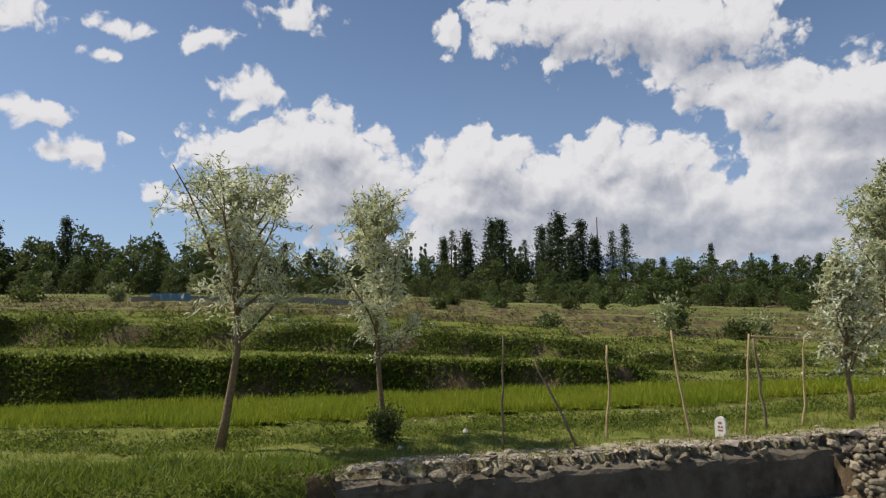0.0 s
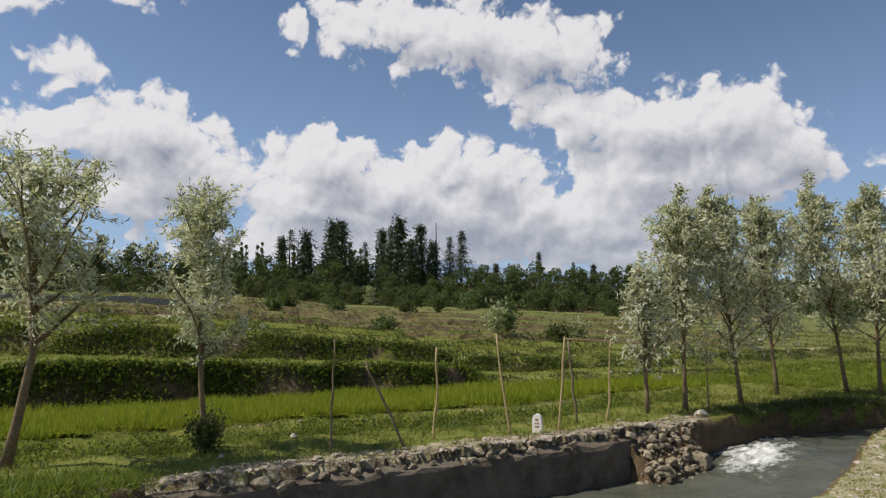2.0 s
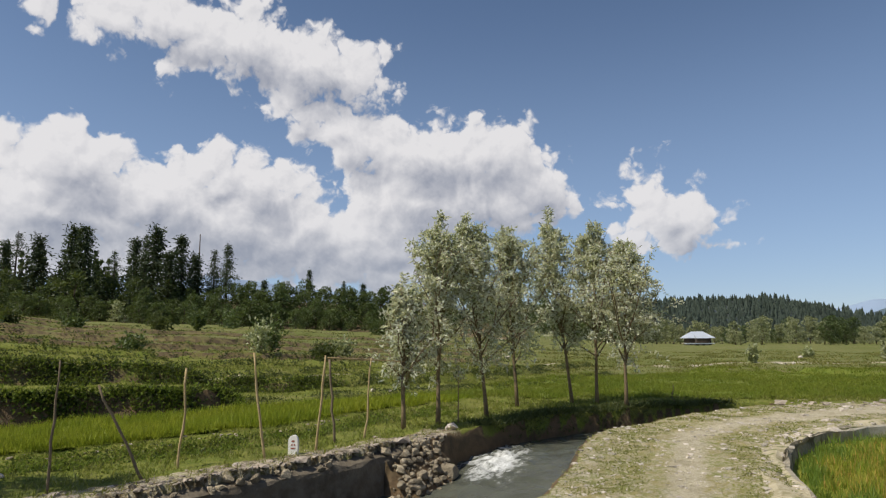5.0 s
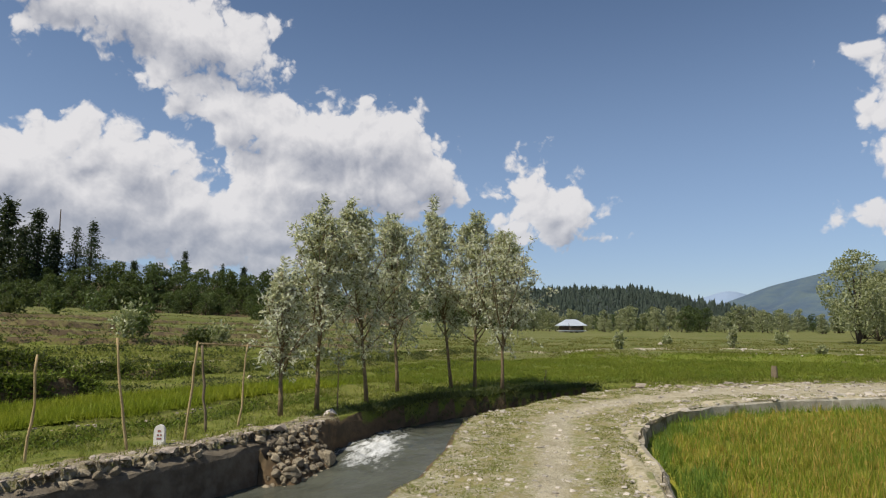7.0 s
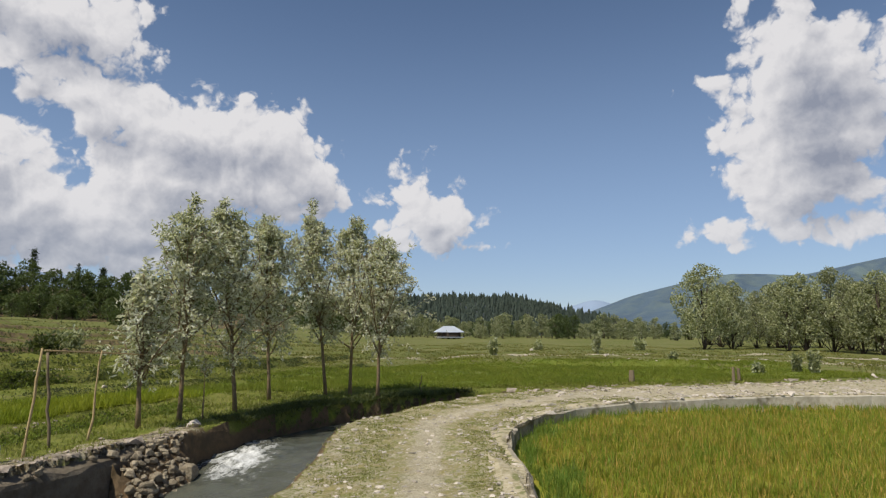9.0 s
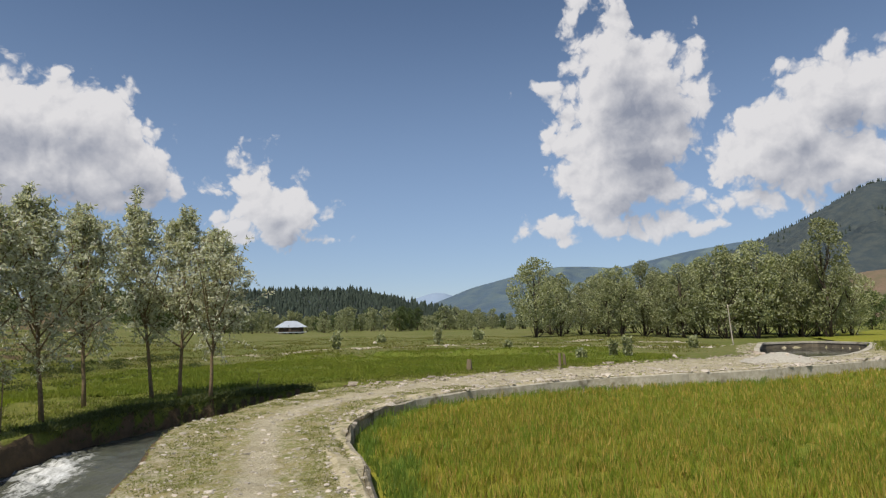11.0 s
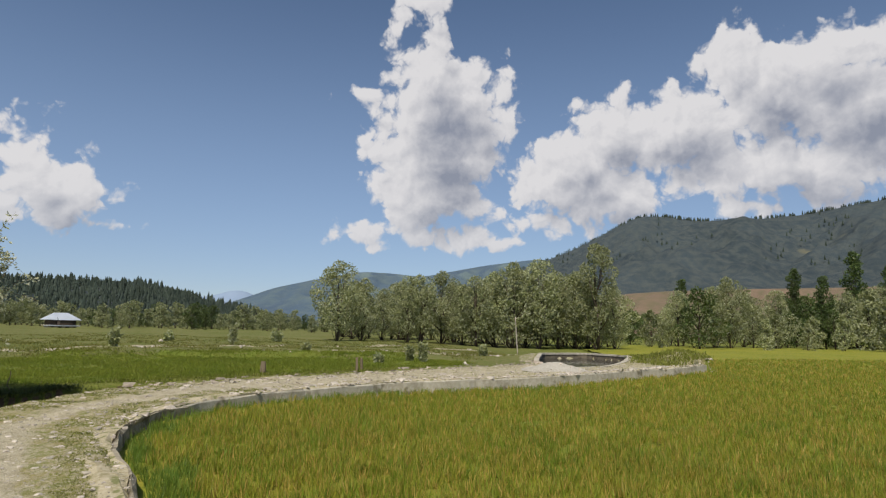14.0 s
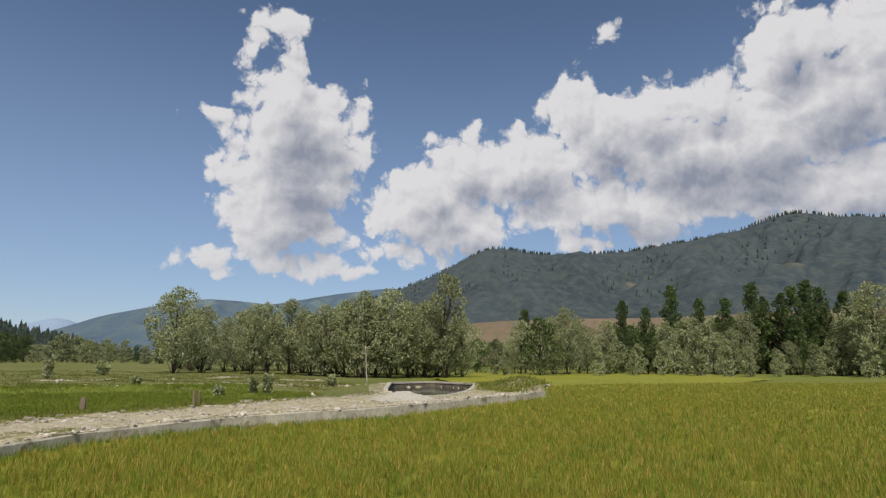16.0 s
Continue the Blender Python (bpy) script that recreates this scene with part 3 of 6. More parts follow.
TERRACE_LIP = ([-30, -6.5, -3, 0, 2, 4, 7, 12], [6.5, 9.5, 9.4, 10.35, 10.6, 10.85, 12.4, 13.6])
TERRACE_2 = ([-40, -8, -2, 0, 2.5, 4.5, 7.8, 14, 30], [3, 11.6, 12.9, 13.4, 13.9, 14.5, 14.9, 16.5, 22])
TERRACE_3 = ([-40, -12, -2.6, 1.7, 7.6, 14, 30], [10, 17.6, 16.7, 17.0, 17.3, 19.0, 26])
WATER_Z, PADDY_Z, RICE_TOP = -0.72, -1.0, -0.14


STEPS = [(19.5, 0.16), (22.5, 0.20), (26.5, 0.26), (31.5, 0.30), (38, 0.34), (47, 0.36), (58, 0.38), (72, 0.4)]


def step_line(i, x, y):
    return STEPS[i][0] + 1.5 * wave(x, y * 0.3, 14, 20 + i) + 0.03 * x


def height(x, y):
    x, y = np.asarray(x, float), np.asarray(y, float)
    r = np.hypot(x, y)
    az = np.degrees(np.arctan2(x, y))
    z = 0.03 * wave(x, y, 2.3, 1) + 0.012 * wave(x, y, 0.5, 2)
    # the hillside north of the canal: terraces, then a long slope
    k = np.interp(az, [-180, -90, -60, 15, 30, 45, 55, 180], [0, 0, 1, 1, 0.8, 0.4, 0.0, 0.0])
    wob = 0.16 * wave(x, y, 2.8, 3)
    z = z + 0.13 * ss((y - np.interp(x, *TERRACE_LIP) + wob + 0.4) / 0.7) * np.interp(x, [-40, 10, 14], [1, 1, 0])
    z = z + np.interp(x, [-40, -8, 0, 4.2, 4.9, 9, 14, 22, 30], [1.0, 0.92, 0.62, 0.45, 0.15, 0.15, 0.13, 0.10, 0.0]) * ss((y - np.interp(x, *TERRACE_2) + wob) / 0.42)
    z = z + np.interp(x, [-40, -12, -2, 2, 6, 20, 40], [0.75, 0.68, 0.60, 0.46, 0.30, 0.20, 0.0]) * ss((y - np.interp(x, *TERRACE_3) + 1.2 * wob) / 0.45)
    for i, (at, h) in enumerate(STEPS):
        z = z + k * h * ss((y - step_line(i, x, y)) / (0.22 + at * 0.004))
    z = z + k * 1.1 * ss((r - 20) / 90) + k * 0.1 * wave(x, y, 9, 5) * ss((r - 22) / 20)
    z = z + np.interp(az, [-180, -70, -50, 25, 36, 48, 180], [0, 0, 1, 1, 0.6, 0, 0]) * 9 * ss((r - 95) / 90)
    # low fields to the east
    z = z + np.interp(az, [-180, 60, 80, 100, 180], [0, 0, -0.15, -0.55, -0.55]) * ss((r - 38) / 20)
    z = z + 0.25 * ss((r - 33 - wave(x, y, 12, 8)) / 1.2) * np.interp(az, [50, 58, 84, 92], [0, 1, 1, 0]) + 0.08 * wave(x, y, 8, 9) * np.interp(az, [45, 55, 84, 92], [0, 1, 1, 0]) * ss((r - 34) / 6)
    # mound at the end of the embankment, pool pit
    z = z + 0.62 * np.exp(-((x - 37.6) ** 2 / 8 + (y + 11.4) ** 2 / 2.6)) * (1 + 0.18 * wave(x, y, 1.6, 12))
    rim = near(x, y, POOL + POOL[:1])
    w = 1 - ss(rim / 3.2)
    z = np.where((x > 26) & (x < 52) & (y < 2), z * (1 - w) + w * np.maximum(z, 0.0 + 0.17 * np.clip((r - 36.5) / 6, 0, 1)), z)
    pool = inside(x, y, POOL)
    z = np.where(pool, z - 0.9 * ss(rim / 0.3), z)
    # canal and paddy
    canal = inside(x, y, CANAL)
    z = np.where(canal, z - 1.25 * ss(np.minimum(near(x, y, NEAR_BANK) / 0.55, near(x, y, FAR_BANK) / np.interp(x, [-2.6, -1.2, 5.9, 6.4, 8.5], [1.4, 0.2, 0.2, 0.26, 0.14]))), z)
    z = np.where((near(x, y, FAR_BANK) < 0.10) & (x > -1.2) & (x < 5.95), -1.25, z)
    spill = -0.18 - 0.55 * ((near(x, y, FAR_BANK) - 0.1) / np.interp(x, [5.25, 5.6, 6.5, 6.9], [0.05, 0.55, 0.5, 0.05]))
    z = np.where(canal & (near(x, y, FAR_BANK) > 0.1) & (x > 5.25) & (x < 6.9), np.maximum(z, np.minimum(spill, -0.18)), z)
    paddy = inside(x, y, PADDY)
    z = np.where(paddy | (near(x, y, PADDY_WALL) < 0.14), PADDY_Z, z)
    return z


def ground_sheet():
    az = np.radians(np.concatenate([np.arange(-75, 150, 0.36), np.arange(150, 285, 3.0)]))
    rad = np.concatenate([np.geomspace(0.5, 4.5, 30), np.geomspace(4.7, 60, 270), np.geomspace(62, 4800, 95)])
    rr, aa = np.meshgrid(rad, az)
    x, y = rr * np.sin(aa), rr * np.cos(aa)
    z = height(x, y)
    na, nr = x.shape
    verts = np.concatenate([np.stack([x, y, z], -1).reshape(-1, 3), [[0, 0, 0]]])
    i, j = np.meshgrid(np.arange(na), np.arange(nr - 1), indexing="ij")
    i2 = (i + 1) % na
    faces = np.stack([i * nr + j, i * nr + j + 1, i2 * nr + j + 1, i2 * nr + j], -1).reshape(-1, 4).tolist()
    faces += [[na * nr, k * nr, ((k + 1) % na) * nr] for k in range(na)]
    me = mesh_of("ground", verts, faces, GROUND, True)
    vx, vy = verts[:, 0], verts[:, 1]
    r, a = np.hypot(vx, vy), np.degrees(np.arctan2(vx, vy))
    path = inside(vx, vy, PATH)
    # the trodden track and the gravel of the embankment
    track = near(vx, vy, [(-20, -4.6), (0, 0.8), (4.2, 2.9), (7.6, 5.2), (10.2, 7.0), (13, 7.4), (16, 7.0), (19, 5.4), (22, 2.6), (25.5, -0.7), (29, -3.6)])
    wide = np.interp(vx, [5, 9, 14, 18, 30], [0.24, 0.26, 0.5, 1.6, 2.6])
    dirt = np.where(path, np.clip(0.50 + 0.45 * (1 - track / wide), 0.46, 0.9), 0.0)
    dirt = np.where(path & (vx > 16.0), np.maximum(dirt, np.interp(vx, [16, 20], [0.5, 0.66])), dirt)
    dirt = np.where(path & (near(vx, vy, NEAR_BANK) < 0.35), np.maximum(dirt, 0.52), dirt)
    dirt = np.where((vx > 34) & path & ~inside(vx, vy, POOL), 0.50, dirt)
    bank = near(vx, vy, FAR_BANK)
    crest = ~path & (vx > -2) & (vx < 7.4) & (bank < 0.6) & ~inside(vx, vy, CANAL)
    dirt = np.where(crest, 0.48, dirt)
    soil = np.zeros(len(verts))
    soil = np.where(inside(vx, vy, CANAL), np.where((bank < 0.9) & (vx < -1.5), 0.30, 0.95), soil)
    wob = 0.16 * wave(vx, vy, 2.8, 3)
    soil = np.where(crest, 0.55, soil)
    face2 = vy - np.interp(vx, *TERRACE_2) + wob
    soil = np.where((face2 > 0.0) & (face2 < 0.42) & (vx < 5) & (vx > -25), 0.72, soil)
    face3 = vy - np.interp(vx, *TERRACE_3) + 1.2 * wob
    soil = np.where((face3 > 0.0) & (face3 < 0.40) & (vx < 9) & (vx > -25), 0.55, soil)
    for i in range(2, 7):
        at, line = STEPS[i][0], step_line(i, vx, vy)
        soil = np.where((vy > line - 0.1) & (vy < line + 0.3 + at * 0.010) & (a < 40) & (a > -45), 0.56, soil)
    soil = np.where((r > 90) & (r < 190) & (a < 42) & (a > -60), 0.6, soil)
    lip3 = vy - np.interp(vx, *TERRACE_3) - 1.35 + 0.4 * wave(vx, vy, 2.8, 3)
    dirt = np.where((np.abs(lip3) < 0.22) & (vx > -1) & (vx < 26), 0.62, dirt)
    for line, w in (([(33, 12), (38, 3), (44, -2)], 0.7), ([(30, 24), (44, 15), (54, 6), (60, 0)], 1.1)):
        dirt = np.where(near(vx, vy, line) < w, 0.62, dirt)
    dry = np.clip(ss((r - 19) / 14), 0, 1) * np.interp(a, [-180, 92, 100, 180], [0.66, 0.7, 0.3, 0.3])
    dry = np.where((a > 48) & (a < 92) & (r > 33), 1.0, dry)
    dry = np.where(inside(vx, vy, PADDY), 0, dry)
    col = me.color_attributes.new("kinds", "FLOAT_COLOR", "POINT")
    col.data.foreach_set("color", np.stack([dirt, soil, dry, np.ones(len(verts))], -1).astype(np.float32).ravel())
    return tagged(new("ground", me), "grassy valley floor and terraced hillside with a dirt path", "ground", kind="structure")


ground = ground_sheet()


def canal_water():
    far, close = along(FAR_BANK, 0.25), along(NEAR_BANK, 0.25)
    n, m = 420, 26
    pick = lambda line: np.stack([np.interp(np.linspace(0, 1, n), np.linspace(0, 1, len(line)), line[:, i]) for i in range(2)], 1)
    f, c = pick(far[far[:, 0] > -14]), pick(close[close[:, 0] > -14])
    t = np.linspace(0, 1, m)[None, :, None]
    xy = f[:, None] * (1 - t) + c[:, None] * t
    x, y = xy[..., 0], xy[..., 1]
    rapid = 0.74 * np.exp(-(((x - 8.2) * 0.8 + (y - 9.5) * 0.6) ** 2 / 2.4 + ((x - 8.2) * -0.6 + (y - 9.5) * 0.8) ** 2 / 0.5))
    rapid += 0.66 * np.exp(-((x - 7.1) * 0.8 - (y - 8.8) * 0.6) ** 2 / 0.6 - ((x - 7.1) * 0.6 + (y - 8.8) * 0.8) ** 2 / 1.8)
    z = np.interp(x, [5.6, 8.4, 17], [WATER_Z, -0.47, -0.42]) + 0.012 * wave(x, y, 0.7, 31) + 0.04 * rapid * wave(x, y, 0.45, 32) + 0.012 * rapid * wave(x, y, 0.2, 33) + 0.05 * np.clip(rapid, 0, 1)
    i, j = np.meshgrid(np.arange(n - 1), np.arange(m - 1), indexing="ij")
    me = mesh_of("canal_water", np.stack([x, y, z], -1).reshape(-1, 3), np.stack([i * m + j, i * m + j + 1, (i + 1) * m + j + 1, (i + 1) * m + j], -1).reshape(-1, 4), WATER, True)
    foam = me.attributes.new("foam", "FLOAT", "POINT")
    foam.data.foreach_set("value", np.clip(rapid, 0, 1).astype(np.float32).ravel())
    tagged(new("water", me), "grey-green stream rushing through the canal with white foam", "water", kind="structure")


canal_water()


def mountain(name, label, mat, profile, foot, ridge, depth, seed, rough, base=-3.0):
    """A ridge whose skyline follows (azimuth, height angle) pairs, rising from foot to ridge distance."""
    prof = np.array(profile, float)
    az = np.arange(prof[0, 0], prof[-1, 0] + 0.01, 0.25)
    top = np.interp(az, prof[:, 0], prof[:, 1])
    top = np.convolve(np.pad(top, 3, mode="edge"), np.ones(7) / 7, "valid")
    t = np.linspace(0, 1, 46)
    aa, tt = np.meshgrid(np.radians(az), t, indexing="ij")
    rr = foot + (ridge - foot) * np.minimum(tt / 0.75, 1) + depth * np.maximum(tt - 0.75, 0) * 4
    x, y = rr * np.sin(aa), rr * np.cos(aa)
    peak = 1.65 + ridge * np.tan(np.radians(top))[:, None]
    gully = wave(x, y, (ridge - foot) * 0.5, seed) * 0.5 + wave(x, y, (ridge - foot) * 0.16, seed + 1) * 0.3 + wave(x, y, (ridge - foot) * 0.06, seed + 2) * 0.14
    u = np.minimum(tt / 0.75, 1)
    z = base + (peak - base) * (u ** 1.25) * (1 + rough * gully * np.sin(np.pi * u)) - peak * 0.5 * np.maximum(tt - 0.75, 0) * 4
    n, m = x.shape
    i, j = np.meshgrid(np.arange(n - 1), np.arange(m - 1), indexing="ij")
    me = mesh_of(name, np.stack([x, y, z], -1).reshape(-1, 3), np.stack([i * m + j, i * m + j + 1, (i + 1) * m + j + 1, (i + 1) * m + j], -1).reshape(-1, 4), mat, True)
    tagged(new(name, me), label, "mountain", kind="structure")
    return lambda a, u: (foot + (ridge - foot) * u, base + (1.65 + ridge * math.tan(radians(float(np.interp(a, az, top)))) - base) * u ** 1.25)


# the far ridges' blue is haze held in their colours
far_ridge = mountain("backdrop_mountain_far", "far ridge with meadows, blue haze in its colour", FAR_HILL, [(60, -1), (66, 1.0), (68.3, 1.9), (69.9, 2.5), (71.6, 3.2), (75.2, 4.1), (77.5, 4.6), (79.6, 4.9), (81.8, 4.85), (84.6, 4.6), (87.5, 5.2), (90.3, 5.75), (94.4, 6.3), (99, 6.3), (106, 5), (112, 2)], 2000, 3000, 300, 41, 0.30)
mountain("backdrop_mountain_farthest", "farthest peak, pale blue haze in its colour", FARTHEST, [(4, -1), (10, 4.4), (14, 5.5), (17, 5.3), (20, 4.9), (28, 3.9), (40, 2.5), (60, 1.6), (66.5, 2.3), (68.7, 3.0), (70, 2.6), (74, 1.0), (78, 0)], 3700, 4300, 200, 44, 0.1)
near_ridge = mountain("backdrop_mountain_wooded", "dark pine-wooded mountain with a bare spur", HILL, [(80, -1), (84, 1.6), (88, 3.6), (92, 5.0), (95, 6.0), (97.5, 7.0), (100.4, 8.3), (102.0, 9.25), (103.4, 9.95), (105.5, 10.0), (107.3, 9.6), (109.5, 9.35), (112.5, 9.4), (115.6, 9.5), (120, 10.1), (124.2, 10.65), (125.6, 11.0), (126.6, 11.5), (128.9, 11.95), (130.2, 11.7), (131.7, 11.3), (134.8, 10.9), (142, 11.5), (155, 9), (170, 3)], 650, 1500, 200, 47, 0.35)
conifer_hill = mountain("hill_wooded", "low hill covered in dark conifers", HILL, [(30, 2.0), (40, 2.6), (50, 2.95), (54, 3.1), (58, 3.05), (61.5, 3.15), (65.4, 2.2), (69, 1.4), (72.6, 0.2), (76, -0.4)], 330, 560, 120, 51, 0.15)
plateau = mountain("hill_plateau", "bare red earth plateau below the mountain", PLATEAU, [(96, 0), (99, 2.2), (102, 3.3), (106, 3.6), (112, 3.75), (120, 3.8), (126, 4.1), (132, 4.2), (140, 4.1), (150, 3.5)], 420, 520, 130, 55, 0.12)


# ---- stones ----
def ground_z(x, y):
    return float(height(np.array([x]), np.array([y]))[0])


def stone_meshes(mat, count, seed, flat=0.7):
    out = []
    for k in range(count):
        bm = bmesh.new()
        bmesh.ops.create_icosphere(bm, subdivisions=2, radius=1.0)
        for v in bm.verts:
            n = noise.noise(v.co * 1.1 + Vector((seed + k * 7.3, 0, 0))) * 0.45 + noise.noise(v.co * 2.6 + Vector((0, seed + k * 3.1, 0))) * 0.18
            v.co = v.co * (1 + n)
            v.co.z *= flat
        # a few flat broken sides
        rng = np.random.default_rng(seed * 31 + k)
        for _ in range(11):
            d = Vector(rng.normal(size=3)).normalized()
            cut = rng.uniform(0.45, 0.72)
            for v in bm.verts:
                over = v.co.dot(d) - cut
                if over > 0:
                    v.co -= d * over * 0.96
        me = bpy.data.meshes.new("stone")
        bm.to_mesh(me)
        bm.free()
        me.materials.append(mat)
        out.append(me)
    return out


RUBBLE, PALE = stone_meshes(STONE, 7, 3), stone_meshes(PALE_STONE, 5, 9)


def put_stone(rng, meshes, parent, x, y, z, size, name="stone"):
    q = Euler((rng.uniform(-0.4, 0.4), rng.uniform(-0.4, 0.4), rng.uniform(0, 6.28)))
    s = Vector((size * rng.uniform(0.8, 1.3), size * rng.uniform(0.75, 1.1), size * rng.uniform(0.75, 1.05)))
    return part(name, meshes[int(rng.integers(len(meshes)))], parent, "", Matrix.LocRotScale((x, y, z), q, s))


def retaining_wall():
    line = along([p for p in FAR_BANK if -3 < p[0] < 6.2], 0.22, 0.02, 5)
    top = thing("canal_wall", "stained concrete retaining wall, shade in its dark colour, topped with rough rubble stones", "wall", kind="structure")
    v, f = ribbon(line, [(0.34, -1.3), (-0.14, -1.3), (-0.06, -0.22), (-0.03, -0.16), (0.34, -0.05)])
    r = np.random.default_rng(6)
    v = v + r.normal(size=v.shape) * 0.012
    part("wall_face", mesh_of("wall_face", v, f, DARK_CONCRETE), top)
    rng = np.random.default_rng(7)
    for i in range(len(line) - 1):
        for k in range(3):
            t = rng.uniform()
            if rng.uniform() < 0.18:
                continue
            p = line[i] * (1 - t) + line[i + 1] * t
            size = rng.gamma(7.0, 0.0115) if k == 0 else rng.gamma(5.0, 0.010)
            put_stone(rng, RUBBLE, top, p[0] + rng.uniform(-0.03, 0.03), p[1] + (0.02 + 0.13 * k) + rng.uniform(-0.05, 0.05), [-0.12, -0.05, -0.03][k] + rng.uniform(-0.03, 0.03), size)
    for k in range(330):      # the heap spilling from the wall's end
        x = 5.2 + 1.5 * rng.beta(1.6, 1.7)
        edge = np.interp(x, [p[0] for p in FAR_BANK], [p[1] for p in FAR_BANK])
        y = edge + 0.08 - 0.72 * rng.uniform() ** 1.3
        size = rng.gamma(3.5, 0.0135)
        put_stone(rng, RUBBLE, top, x, y, max(-0.76, min(-0.08, float(height(np.array([x]), np.array([y]))[0]))) + size * 0.4, size)
    b = thing("boulder", "large tan boulder at the water's edge below the rubble", "boulder", (6.5, 8.98, -0.50))
    part("rock", RUBBLE[2], b, "", Matrix.Diagonal((0.20, 0.19, 0.21, 1)))


retaining_wall()


def worn(v, k, amount, rng):
    """A swept shape with an unevenness that runs on along its length."""
    w = rng.normal(size=(len(v) // k, k, 3))
    for _ in range(2):
        w[1:-1] = (w[:-2] + w[1:-1] + w[2:]) / 2
    return v + w.reshape(-1, 3) * amount


def gravel_heap():
    rng = np.random.default_rng(91)
    x0, y0 = 27.9, -3.35
    top = thing("gravel_heap", "low heap of pale grey gravel dumped beside the pool", "gravel heap", (x0, y0, ground_z(x0, y0) - 0.03))
    rr, aa = np.meshgrid(np.linspace(0, 1, 16), np.linspace(0, 6.283, 40, endpoint=False))
    x, y = 1.5 * rr * np.cos(aa) * 0.8, 1.5 * rr * np.sin(aa)
    z = 0.36 * (1 - rr) ** 0.8 * (1 + 0.15 * wave(x, y, 0.7, 92)) + 0.02 * wave(x, y, 0.25, 93)
    n, m = x.shape
    i, j = np.meshgrid(np.arange(n), np.arange(m - 1), indexing="ij")
    i2 = (i + 1) % n
    f = np.stack([i * m + j, i * m + j + 1, i2 * m + j + 1, i2 * m + j], -1).reshape(-1, 4)
    part("heap", mesh_of("heap", np.stack([x, y, z], -1).reshape(-1, 3), f, GRAVEL, True), top)
    for k in range(60):
        a, r = rng.uniform(0, 6.28), math.sqrt(rng.uniform(0.02, 1.1))
        px, py = 1.5 * r * math.cos(a) * 0.8, 1.5 * r * math.sin(a)
        put_stone(rng, PALE, top, px, py, 0.36 * max(0.0, 1 - r) ** 0.8 + 0.01, rng.gamma(3.0, 0.012))


def paddy_wall():
    line = along([p for p in PADDY_WALL if p[0] > -6] + [(36.7, -12.7)], 0.30, 0.030, 8)
    top = thing("paddy_wall", "rough pale concrete wall holding the path above the rice field", "wall", kind="structure")
    rng = np.random.default_rng(9)
    split = int(np.searchsorted(line[:, 0], 13.2))
    # near stretch is rougher; shade on its face is also in its darker colour
    for stretch, mat, rough, label in ((line[:split + 1], ROUGH_CONCRETE, 0.022, "rough old stony concrete wall, face shade in its dark colour"), (line[split:], CONCRETE, 0.007, "smooth pale plastered concrete wall")):
        v, f = ribbon(stretch, [(0.55, -1.1), (-0.04, -1.1), (-0.03, -0.5), (-0.015, -0.04), (0.02, -0.005), (0.07, -0.02)])
        part("wall_body", mesh_of("wall_body", worn(v, 6, rough, rng), f, mat), top, label)
    v, f = ribbon(line, [(0.66, -0.20), (0.05, -0.20), (0.05, 0.0), (0.16, 0.015), (0.36, 0.005), (0.66, -0.05)])
    part("earth_top", mesh_of("earth_top", worn(v, 6, 0.016, rng), f, PATH_DIRT), top)
    line = along(POOL + POOL[:1], 0.5, 0.02, 4)
    lift = np.clip((np.hypot(line[:, 0], line[:, 1]) - 36.5) / 6, 0, 1) * 0.20
    rim = thing("pool_wall", "pale concrete rim round the sunken pool", "wall", kind="structure")
    # shade inside the pit is put into the lining's dark colour
    for name, prof, mat in (("rim", [(-0.15, -0.10), (0.12, -0.10), (0.12, 0.015), (-0.15, 0.015)], CONCRETE), ("lining", [(-0.11, -0.95), (0.09, -0.95), (0.09, -0.10), (-0.11, -0.10)], DARK_CONCRETE)):
        v, f = ribbon(np.column_stack([line, lift]), prof, False)
        part(name, mesh_of(name, v, f, mat), rim, "dark concrete lining with the pit's shade in its colour" if name == "lining" else "")
    me = mesh_of("pool_water", [(a, b, -0.16) for a, b in POOL], [list(range(len(POOL)))], POND)
    tagged(new("water", me), "dark still water in the concrete pool", "water", kind="structure")


paddy_wall()
gravel_heap()


# ---- fields of rice ----
def scatter(rng, poly, n, keep=None):
    poly = np.asarray(poly, float)
    lo, hi = poly.min(0), poly.max(0)
    p = rng.uniform(lo, hi, (n, 2))
    ok = inside(p[:, 0], p[:, 1], poly)
    p = p[ok]
    if keep is not None:
        p = p[rng.uniform(size=len(p)) < keep(p[:, 0], p[:, 1])]
    return p


def tufts(rng, p, z, count, tall, wide, spread, lean=0.45):
    """count blades on each point."""
    n = len(p)
    base = np.repeat(np.column_stack([p, z]), count, 0)
    base[:, :2] += rng.normal(size=(n * count, 2)) * np.repeat(np.broadcast_to(spread, n), count)[:, None]
    tall, wide = np.repeat(np.broadcast_to(tall, n), count), np.repeat(np.broadcast_to(wide, n), count)
    way = np.column_stack([rng.normal(size=(n * count, 2)) * lean, np.ones(n * count)])
    return blades(rng, base, way, tall * rng.uniform(0.65, 1.25, n * count), wide, 0.12)


